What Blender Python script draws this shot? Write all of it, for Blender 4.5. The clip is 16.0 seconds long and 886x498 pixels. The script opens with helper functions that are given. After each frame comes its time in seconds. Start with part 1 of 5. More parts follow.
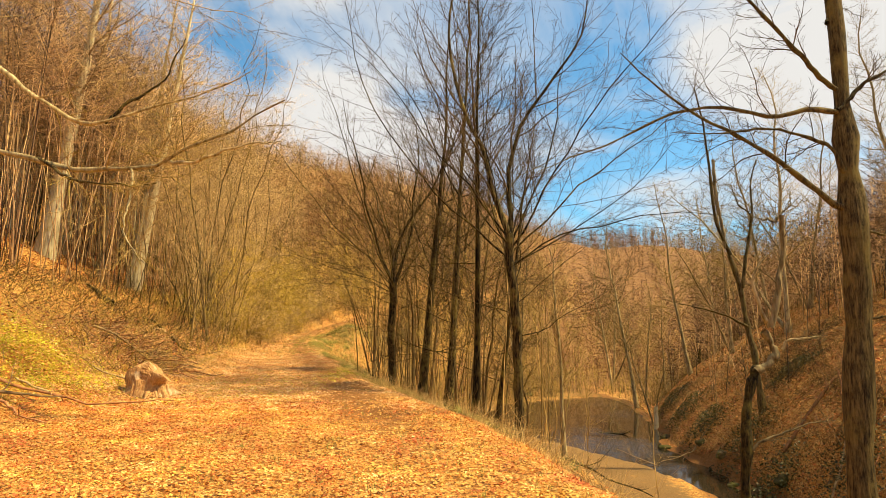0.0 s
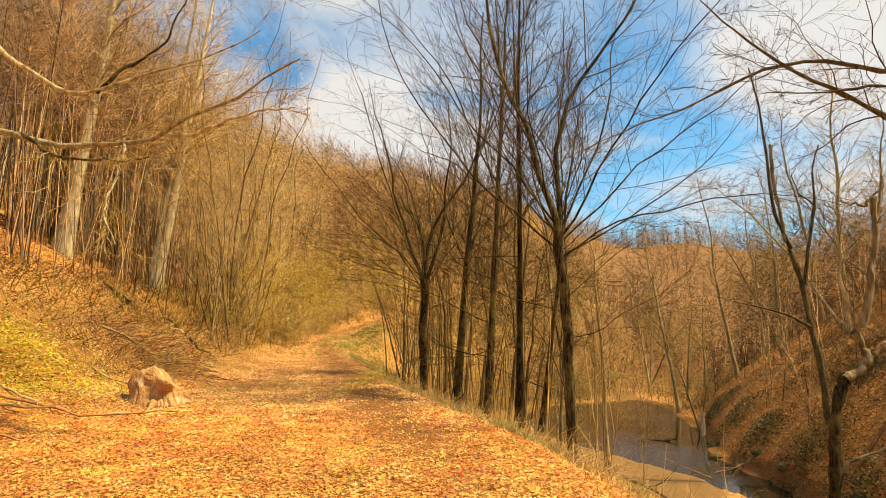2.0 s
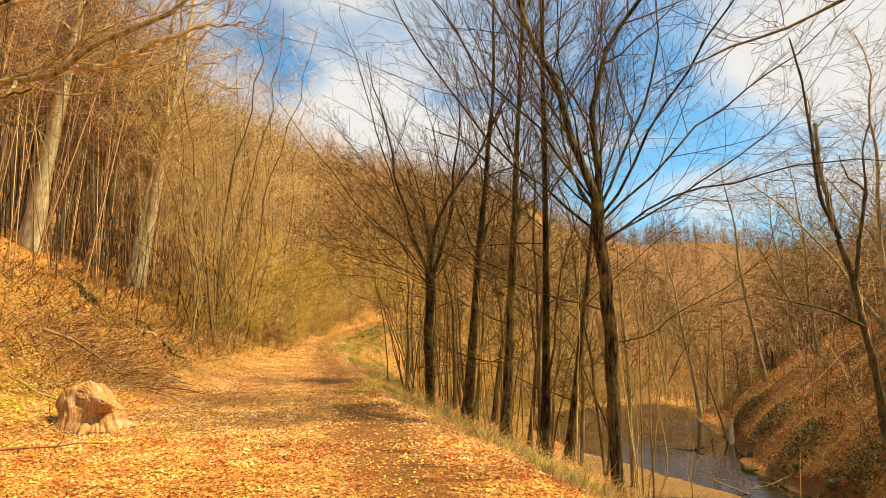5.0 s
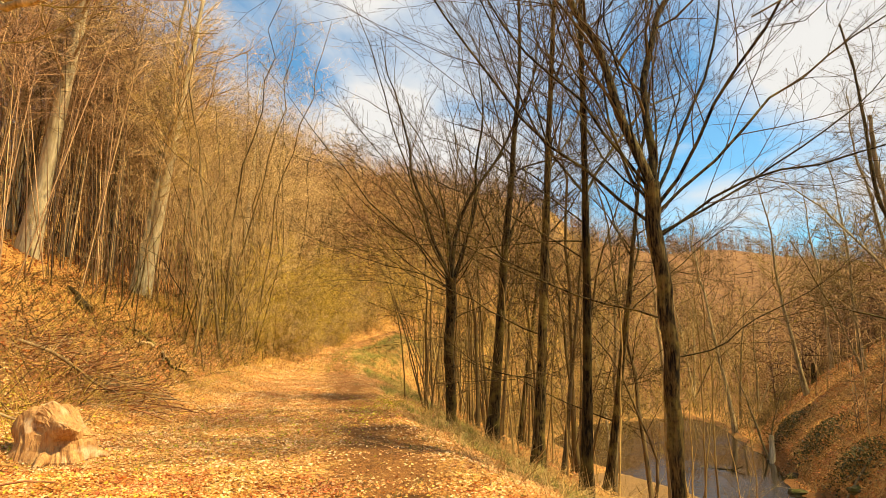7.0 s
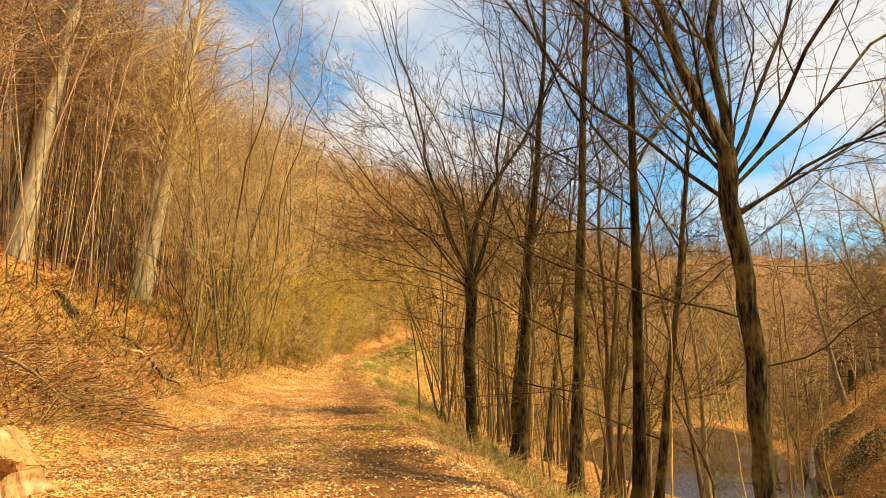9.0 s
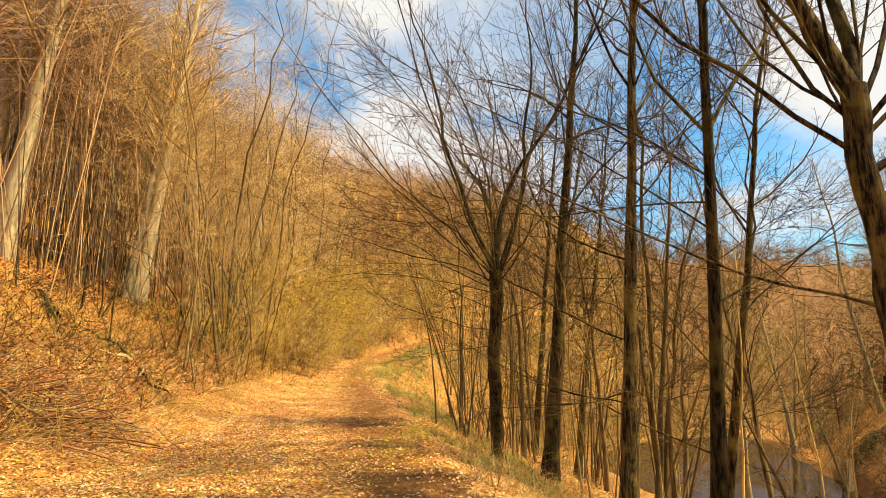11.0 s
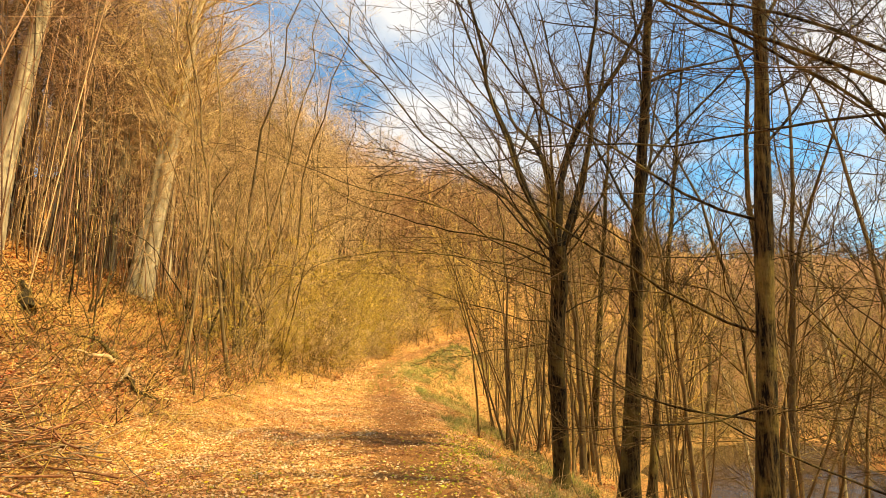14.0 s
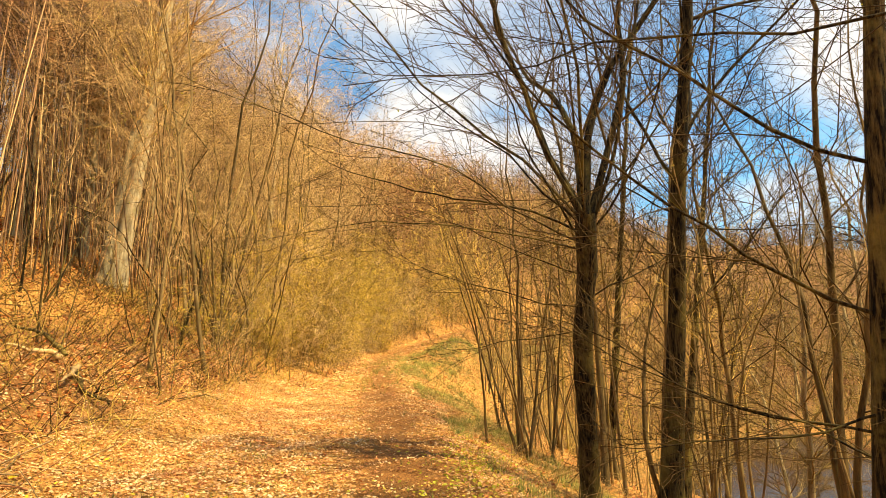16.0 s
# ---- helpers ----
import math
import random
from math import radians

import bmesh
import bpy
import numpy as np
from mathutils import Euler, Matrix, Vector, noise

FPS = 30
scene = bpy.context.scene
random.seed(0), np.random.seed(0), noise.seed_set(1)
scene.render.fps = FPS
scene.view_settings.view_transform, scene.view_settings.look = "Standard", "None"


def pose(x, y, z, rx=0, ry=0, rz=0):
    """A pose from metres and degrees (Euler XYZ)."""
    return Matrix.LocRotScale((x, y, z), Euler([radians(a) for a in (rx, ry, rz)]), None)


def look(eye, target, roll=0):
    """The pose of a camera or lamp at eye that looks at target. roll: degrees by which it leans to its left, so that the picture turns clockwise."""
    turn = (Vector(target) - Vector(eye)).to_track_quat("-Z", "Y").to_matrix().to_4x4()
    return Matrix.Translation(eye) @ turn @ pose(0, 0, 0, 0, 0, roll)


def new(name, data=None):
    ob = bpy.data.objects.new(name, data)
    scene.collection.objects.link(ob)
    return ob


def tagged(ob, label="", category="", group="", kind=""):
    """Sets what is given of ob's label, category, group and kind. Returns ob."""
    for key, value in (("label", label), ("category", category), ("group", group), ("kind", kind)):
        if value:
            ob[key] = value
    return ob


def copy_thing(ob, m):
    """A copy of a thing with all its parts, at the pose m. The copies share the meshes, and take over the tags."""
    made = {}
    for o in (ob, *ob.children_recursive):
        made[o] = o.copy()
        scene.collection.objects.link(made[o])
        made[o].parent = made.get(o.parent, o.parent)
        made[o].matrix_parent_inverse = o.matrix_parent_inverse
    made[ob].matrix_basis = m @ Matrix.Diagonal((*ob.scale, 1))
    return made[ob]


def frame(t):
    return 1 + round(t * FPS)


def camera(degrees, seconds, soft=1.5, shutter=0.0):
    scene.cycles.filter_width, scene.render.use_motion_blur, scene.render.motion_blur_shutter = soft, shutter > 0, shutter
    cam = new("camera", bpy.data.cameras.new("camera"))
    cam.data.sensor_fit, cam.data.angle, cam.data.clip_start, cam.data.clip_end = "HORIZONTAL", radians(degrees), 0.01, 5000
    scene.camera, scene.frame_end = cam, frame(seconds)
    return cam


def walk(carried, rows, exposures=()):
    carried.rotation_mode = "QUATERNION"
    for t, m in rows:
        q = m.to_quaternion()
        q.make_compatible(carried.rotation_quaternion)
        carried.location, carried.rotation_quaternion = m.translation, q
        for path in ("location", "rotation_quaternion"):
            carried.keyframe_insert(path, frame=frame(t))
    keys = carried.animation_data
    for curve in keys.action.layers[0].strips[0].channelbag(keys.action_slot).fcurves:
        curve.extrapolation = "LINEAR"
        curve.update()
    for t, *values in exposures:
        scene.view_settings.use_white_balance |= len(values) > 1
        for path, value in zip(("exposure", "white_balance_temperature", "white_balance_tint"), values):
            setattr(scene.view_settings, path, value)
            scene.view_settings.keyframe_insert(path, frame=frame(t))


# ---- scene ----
cam = camera(71.6, 16.0, soft=0.6)
METRES, EYE, TILT, LEAN, TURN = 15.5, 1.6, 8.0, 0.0, 0.0
ROWS = [
    (0.0, 0.0, 0.0, 0.0, 0.0, 0.0, -0.0),
    (0.5, -0.0027, 0.0292, -0.0023, 0.77, 0.53, 0.1),
    (1.0, -0.0061, 0.0625, -0.0074, 1.61, 0.6, 0.17),
    (1.5, -0.012, 0.0942, -0.0133, 1.98, 0.1, 0.24),
    (2.0, -0.0184, 0.1266, -0.0154, 2.57, 0.01, 0.32),
    (2.5, -0.0208, 0.1594, -0.0188, 2.77, 0.12, 0.35),
    (3.0, -0.0237, 0.1891, -0.0227, 2.63, -0.05, 0.42),
    (3.5, -0.0286, 0.2209, -0.0236, 2.79, -0.0, 0.49),
    (6.0, -0.0367, 0.3737, -0.0421, 3.74, -0.02, 0.72),
    (6.5, -0.0423, 0.4023, -0.0436, 4.42, 0.58, 0.76),
    (7.0, -0.0463, 0.4318, -0.0488, 4.78, 0.9, 0.74),
    (7.5, -0.0518, 0.4604, -0.0525, 4.82, 1.0, 0.8),
    (8.0, -0.0581, 0.4901, -0.0557, 5.4, 1.38, 0.97),
    (8.5, -0.0617, 0.5219, -0.0618, 6.02, 1.59, 1.08),
    (9.0, -0.0672, 0.5492, -0.0655, 5.91, 1.6, 1.1),
    (11.5, -0.1057, 0.6975, -0.0888, 7.12, 2.17, 1.33),
    (12.0, -0.1098, 0.7291, -0.0901, 7.81, 2.1, 1.4),
    (12.5, -0.1202, 0.7597, -0.0952, 8.36, 1.95, 1.42),
    (13.0, -0.1276, 0.792, -0.1022, 8.84, 2.03, 1.48),
    (13.5, -0.1339, 0.8215, -0.1043, 8.99, 2.16, 1.62),
    (14.0, -0.1449, 0.8501, -0.1084, 9.15, 2.1, 1.72),
    (14.5, -0.1528, 0.8798, -0.1135, 9.06, 1.86, 1.77),
    (15.0, -0.159, 0.9098, -0.1161, 8.66, 1.82, 1.84),
    (15.5, -0.1674, 0.9401, -0.1204, 8.46, 1.73, 1.89),
    (16.0, -0.1705, 0.9718, -0.1268, 8.9, 1.56, 2.05),
]
walk(cam, [(t, pose(0, 0, EYE, TILT, LEAN, TURN) @ pose(METRES * x, METRES * y, METRES * z, 90 + pitch, roll, yaw)) for t, x, y, z, yaw, pitch, roll in ROWS],
     exposures=[(0.0, 0.86), (6.0, 0.92), (12.0, 1.05), (16.0, 1.16)])

# ---- light ----
SUN_AZ, SUN_EL = radians(8.0), radians(55.0)
sun_dir = Vector((math.cos(SUN_AZ) * math.cos(SUN_EL), -math.sin(SUN_AZ) * math.cos(SUN_EL), math.sin(SUN_EL)))
sun = new("sun", bpy.data.lights.new("sun", "SUN"))
sun.data.energy, sun.data.angle, sun.data.color = 5.6, radians(0.9), (1.0, 0.77, 0.40)
sun.matrix_world = look((60, 20, 60), Vector((60, 20, 60)) - sun_dir)


def sky_world():
    """Blue spring sky with drifting white cloud."""
    w = bpy.data.worlds.new("sky")
    w.use_nodes = True
    n, l = w.node_tree.nodes, w.node_tree.links
    n.clear()
    out, bg = n.new("ShaderNodeOutputWorld"), n.new("ShaderNodeBackground")
    sky = n.new("ShaderNodeTexSky")
    sky.sky_type, sky.sun_disc = "NISHITA", False
    sky.sun_elevation, sky.sun_rotation = SUN_EL, math.pi / 2 + SUN_AZ
    sky.air_density, sky.dust_density, sky.ozone_density = 1.0, 0.4, 2.0
    tc, sep = n.new("ShaderNodeTexCoord"), n.new("ShaderNodeSeparateXYZ")
    l.new(tc.outputs["Generated"], sep.inputs[0])
    up = n.new("ShaderNodeMath")
    up.operation, up.inputs[1].default_value = "ADD", 0.22
    l.new(sep.outputs[2], up.inputs[0])
    div = []
    for k in (0, 1):
        d = n.new("ShaderNodeMath")
        d.operation = "DIVIDE"
        l.new(sep.outputs[k], d.inputs[0])
        l.new(up.outputs[0], d.inputs[1])
        div.append(d)
    comb = n.new("ShaderNodeCombineXYZ")
    l.new(div[0].outputs[0], comb.inputs[0])
    l.new(div[1].outputs[0], comb.inputs[1])
    noise_a = n.new("ShaderNodeTexNoise")
    noise_a.inputs["Scale"].default_value, noise_a.inputs["Detail"].default_value = 1.5, 9.0
    noise_a.inputs["Roughness"].default_value, noise_a.inputs["Distortion"].default_value = 0.60, 0.7
    l.new(comb.outputs[0], noise_a.inputs["Vector"])
    # cloud banks and clear gaps: bearing from north, height, half width in degrees, weight
    total = noise_a.outputs["Fac"]
    for az, el, wide, weight in ((-11, 17, 9, 0.34), (-2, 16, 7, 0.12), (-14, 35, 8, 0.22), (30, 26, 11, 0.22), (44, 23, 14, 0.16), (-13, 26, 8, -0.09), (13, 24, 12, -0.06), (20, 11, 12, -0.10)):
        a, e = radians(az), radians(el)
        dot = n.new("ShaderNodeVectorMath")
        dot.operation = "DOT_PRODUCT"
        dot.inputs[1].default_value = (math.sin(a) * math.cos(e), math.cos(a) * math.cos(e), math.sin(e))
        l.new(tc.outputs["Generated"], dot.inputs[0])
        near = n.new("ShaderNodeMapRange")
        near.interpolation_type = "SMOOTHSTEP"
        near.inputs["From Min"].default_value, near.inputs["From Max"].default_value = math.cos(radians(wide)), 1.0
        near.inputs["To Min"].default_value, near.inputs["To Max"].default_value = 0.0, weight
        l.new(dot.outputs["Value"], near.inputs["Value"])
        plus = n.new("ShaderNodeMath")
        plus.operation = "ADD"
        l.new(total, plus.inputs[0])
        l.new(near.outputs[0], plus.inputs[1])
        total = plus.outputs[0]
    ramp = n.new("ShaderNodeValToRGB")
    ramp.color_ramp.elements[0].position, ramp.color_ramp.elements[1].position = 0.36, 0.65
    l.new(total, ramp.inputs[0])
    mix = n.new("ShaderNodeMix")
    mix.data_type = "RGBA"
    l.new(ramp.outputs[0], mix.inputs["Factor"])
    deep = n.new("ShaderNodeMix")
    deep.data_type, deep.blend_type = "RGBA", "MULTIPLY"
    deep.inputs["Factor"].default_value = 1.0
    deep.inputs["B"].default_value = (1.15, 1.85, 1.85, 1)
    l.new(sky.outputs[0], deep.inputs["A"])
    l.new(deep.outputs["Result"], mix.inputs["A"])
    mix.inputs["B"].default_value = (8.6, 8.4, 8.05, 1)
    l.new(mix.outputs["Result"], bg.inputs[0])
    bg.inputs[1].default_value = 0.055
    l.new(bg.outputs[0], out.inputs[0])
    scene.world = w


sky_world()


# ---- materials ----
def node_mat(name):
    m = bpy.data.materials.new(name)
    m.use_nodes = True
    n, l = m.node_tree.nodes, m.node_tree.links
    return m, n, l, n["Principled BSDF"]


def ramp_node(n, stops):
    r = n.new("ShaderNodeValToRGB")
    e = r.color_ramp.elements
    while len(e) < len(stops):
        e.new(0.5)
    for el, (p, c) in zip(e, stops):
        el.position, el.color = p, (c[0], c[1], c[2] * 0.8 if c[2] < c[0] else c[2], 1)
    return r


def noise_node(n, l, vec, scale, detail=4.0, rough=0.6):
    t = n.new("ShaderNodeTexNoise")
    t.inputs["Scale"].default_value, t.inputs["Detail"].default_value, t.inputs["Roughness"].default_value = scale, detail, rough
    if vec is not None:
        l.new(vec, t.inputs["Vector"])
    return t


def mix_node(n, l, fac, a, b):
    m = n.new("ShaderNodeMix")
    m.data_type = "RGBA"
    for sock, v in ((m.inputs["Factor"], fac), (m.inputs["A"], a), (m.inputs["B"], b)):
        if isinstance(v, tuple):
            sock.default_value = (*v, 1)
        elif isinstance(v, float):
            sock.default_value = v
        else:
            l.new(v, sock)
    return m.outputs["Result"]


def bump_node(n, l, height, strength, dist, bsdf):
    b = n.new("ShaderNodeBump")
    b.inputs["Strength"].default_value, b.inputs["Distance"].default_value = strength, dist
    l.new(height, b.inputs["Height"])
    l.new(b.outputs[0], bsdf.inputs["Normal"])


def bark(name, dark, light, moss=None, moss_amount=0.5, scale=14.0, relief=0.02, deep=0.32):
    """Furrowed bark, with patches of algae."""
    m, n, l, b = node_mat(name)
    geo, mp = n.new("ShaderNodeNewGeometry"), n.new("ShaderNodeMapping")
    mp.inputs["Scale"].default_value = (1, 1, 0.12)
    l.new(geo.outputs["Position"], mp.inputs["Vector"])
    fine = noise_node(n, l, mp.outputs[0], scale, 8.0, 0.7)
    ramp = ramp_node(n, [(deep, dark), (deep + 0.32, light)])
    l.new(fine.outputs["Fac"], ramp.inputs[0])
    col = ramp.outputs[0]
    if moss:
        patch = noise_node(n, l, geo.outputs["Position"], 1.7, 5.0, 0.65)
        pr = ramp_node(n, [(0.62 - 0.3 * moss_amount, (0, 0, 0)), (0.80 - 0.3 * moss_amount, (1, 1, 1))])
        l.new(patch.outputs["Fac"], pr.inputs[0])
        col = mix_node(n, l, pr.outputs[0], col, moss)
    rnd = n.new("ShaderNodeObjectInfo")
    hsv = n.new("ShaderNodeHueSaturation")
    val = n.new("ShaderNodeMapRange")
    val.inputs["To Min"].default_value, val.inputs["To Max"].default_value = 0.5, 1.5
    l.new(rnd.outputs["Random"], val.inputs["Value"])
    l.new(val.outputs[0], hsv.inputs["Value"])
    l.new(col, hsv.inputs["Color"])
    l.new(hsv.outputs[0], b.inputs["Base Color"])
    b.inputs["Roughness"].default_value = 0.85
    b.inputs["Specular IOR Level"].default_value = 0.12
    bump_node(n, l, fine.outputs["Fac"], 0.7, relief, b)
    return m


def island_mat(name, stops, rough=0.8, through_light=0.0, value_scale=None, hues=(0.478, 0.500), drifts=0.0):
    """Colour that changes from piece to piece."""
    m, n, l, b = node_mat(name)
    geo = n.new("ShaderNodeNewGeometry")
    ramp = ramp_node(n, stops)
    if drifts:
        # pieces of like colour lie together in drifts
        heap = noise_node(n, l, geo.outputs["Position"], 1.9, 3.0)
        spread = n.new("ShaderNodeMapRange")
        spread.inputs["From Min"].default_value, spread.inputs["From Max"].default_value = 0.36, 0.64
        l.new(heap.outputs["Fac"], spread.inputs["Value"])
        pick = n.new("ShaderNodeMix")
        pick.inputs["Factor"].default_value = drifts
        l.new(geo.outputs["Random Per Island"], pick.inputs["A"])
        l.new(spread.outputs[0], pick.inputs["B"])
        l.new(pick.outputs["Result"], ramp.inputs[0])
    else:
        l.new(geo.outputs["Random Per Island"], ramp.inputs[0])
    patch = noise_node(n, l, geo.outputs["Position"], 0.5 if value_scale is None else value_scale, 3.0)
    mr = n.new("ShaderNodeMapRange")
    mr.inputs["From Min"].default_value, mr.inputs["From Max"].default_value = 0.3, 0.7
    mr.inputs["To Min"].default_value, mr.inputs["To Max"].default_value = 0.62, 1.25
    l.new(patch.outputs["Fac"], mr.inputs["Value"])
    hsv = n.new("ShaderNodeHueSaturation")
    l.new(ramp.outputs[0], hsv.inputs["Color"])
    l.new(mr.outputs[0], hsv.inputs["Value"])
    drift = noise_node(n, l, geo.outputs["Position"], 0.9 if value_scale is None else value_scale * 3, 4.0)
    hue = n.new("ShaderNodeMapRange")
    hue.inputs["From Min"].default_value, hue.inputs["From Max"].default_value = 0.3, 0.7
    hue.inputs["To Min"].default_value, hue.inputs["To Max"].default_value = hues
    l.new(drift.outputs["Fac"], hue.inputs["Value"])
    l.new(hue.outputs[0], hsv.inputs["Hue"])
    l.new(hsv.outputs[0], b.inputs["Base Color"])
    b.inputs["Roughness"].default_value = rough
    b.inputs["Specular IOR Level"].default_value = 0.3
    if through_light:
        tr, add, out = n.new("ShaderNodeBsdfTranslucent"), n.new("ShaderNodeMixShader"), n["Material Output"]
        add.inputs[0].default_value = through_light
        l.new(hsv.outputs[0], tr.inputs[0])
        l.new(b.outputs[0], add.inputs[1])
        l.new(tr.outputs[0], add.inputs[2])
        l.new(add.outputs[0], out.inputs[0])
    return m


M_RIVER = bark("bark_dark_olive", (0.004, 0.003, 0.002), (0.16, 0.116, 0.05), (0.15, 0.118, 0.03), 0.40, 24.0, 0.045, 0.43)
M_STOUT = bark("bark_grey_olive", (0.014, 0.010, 0.006), (0.165, 0.122, 0.058), (0.13, 0.10, 0.03), 0.4, 22.0, 0.03, 0.38)
M_RIVER_TWIG = bark("twig_dark", (0.016, 0.010, 0.005), (0.12, 0.078, 0.033), None, 0, 6.0, 0.004)
M_PALE = bark("bark_pale_grey", (0.16, 0.125, 0.085), (0.60, 0.52, 0.40), (0.30, 0.25, 0.08), 0.22, 7.0, 0.008)
M_POLE = bark("bark_sapling", (0.045, 0.029, 0.014), (0.38, 0.265, 0.125), (0.18, 0.13, 0.02), 0.5, 12.0, 0.006)
M_STEM = bark("bark_young_stem", (0.016, 0.011, 0.006), (0.23, 0.16, 0.08), (0.17, 0.125, 0.035), 0.3, 12.0, 0.005)
M_STRAWSTEM = bark("bark_pale_sapling", (0.14, 0.09, 0.035), (0.56, 0.40, 0.18), None, 0, 10.0, 0.004)
M_GOLD_TWIG = bark("twig_golden", (0.09, 0.06, 0.016), (0.66, 0.46, 0.13), None, 0, 4.0, 0.003)
M_RED_TWIG = bark("twig_russet", (0.075, 0.046, 0.025), (0.74, 0.515, 0.285), None, 0, 4.0, 0.003)
M_GREEN_TWIG = bark("twig_greenish", (0.10, 0.066, 0.014), (0.66, 0.445, 0.09), None, 0, 4.0, 0.003)
M_ALDER = bark("bark_alder", (0.06, 0.043, 0.025), (0.48, 0.38, 0.245), (0.18, 0.135, 0.045), 0.3, 10.0, 0.01)
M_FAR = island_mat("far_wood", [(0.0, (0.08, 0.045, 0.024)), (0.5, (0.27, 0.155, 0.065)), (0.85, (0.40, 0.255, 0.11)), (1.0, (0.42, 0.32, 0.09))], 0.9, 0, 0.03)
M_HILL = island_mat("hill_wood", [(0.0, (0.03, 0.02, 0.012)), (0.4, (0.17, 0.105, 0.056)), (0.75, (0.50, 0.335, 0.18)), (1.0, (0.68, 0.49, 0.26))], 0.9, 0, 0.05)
# hill_wood darkened, so that gaps behind the near twigs look shaded
M_SLOPE_SHADE = island_mat("slope_wood_shade", [(0.0, (0.025, 0.016, 0.01)), (0.4, (0.10, 0.06, 0.03)), (0.75, (0.36, 0.225, 0.11)), (1.0, (0.60, 0.42, 0.21))], 0.9, 0, 0.05)
M_RIDGE = island_mat("ridge_wood", [(0.0, (0.05, 0.028, 0.017)), (0.5, (0.17, 0.095, 0.045)), (0.85, (0.28, 0.17, 0.08)), (1.0, (0.32, 0.22, 0.09))], 0.9, 0, 0.03)
M_LEAF = island_mat("fallen_leaves", [(0.0, (0.20, 0.06, 0.018)), (0.2, (0.48, 0.16, 0.04)), (0.45, (0.68, 0.31, 0.07)), (0.75, (0.79, 0.47, 0.13)), (1.0, (0.87, 0.68, 0.33))], 0.6, 0.15, hues=(0.470, 0.512), drifts=0.45)
M_LEAF_PALE = island_mat("bleached_leaves", [(0.0, (0.30, 0.10, 0.035)), (0.25, (0.60, 0.30, 0.10)), (0.6, (0.78, 0.51, 0.245)), (1.0, (0.87, 0.74, 0.54))], 0.6, 0.15, drifts=0.45)
M_LEAF_RUST = island_mat("russet_leaves", [(0.0, (0.06, 0.02, 0.01)), (0.35, (0.32, 0.10, 0.025)), (0.7, (0.66, 0.25, 0.05)), (1.0, (0.80, 0.46, 0.14))], 0.6, 0.1)
M_STRAW = island_mat("dry_straw", [(0.0, (0.24, 0.14, 0.045)), (0.5, (0.54, 0.37, 0.14)), (1.0, (0.76, 0.60, 0.28))], 0.7, 0.2)
M_GRASS = island_mat("grass", [(0.0, (0.04, 0.055, 0.010)), (0.5, (0.17, 0.18, 0.03)), (1.0, (0.46, 0.38, 0.10))], 0.6, 0.25, hues=(0.49, 0.52))
M_OLIVE = island_mat("olive_stems", [(0.0, (0.04, 0.027, 0.012)), (0.45, (0.17, 0.11, 0.035)), (0.85, (0.34, 0.22, 0.065)), (1.0, (0.36, 0.30, 0.045))], 0.85, 0, 0.12)
M_FLOWER = island_mat("yellow_petals", [(0.0, (0.80, 0.62, 0.02)), (1.0, (0.85, 0.72, 0.05))], 0.5, 0.2)
M_BUD = island_mat("spring_buds", [(0.0, (0.36, 0.33, 0.03)), (1.0, (0.68, 0.58, 0.07))], 0.6, 0.35, hues=(0.49, 0.52))


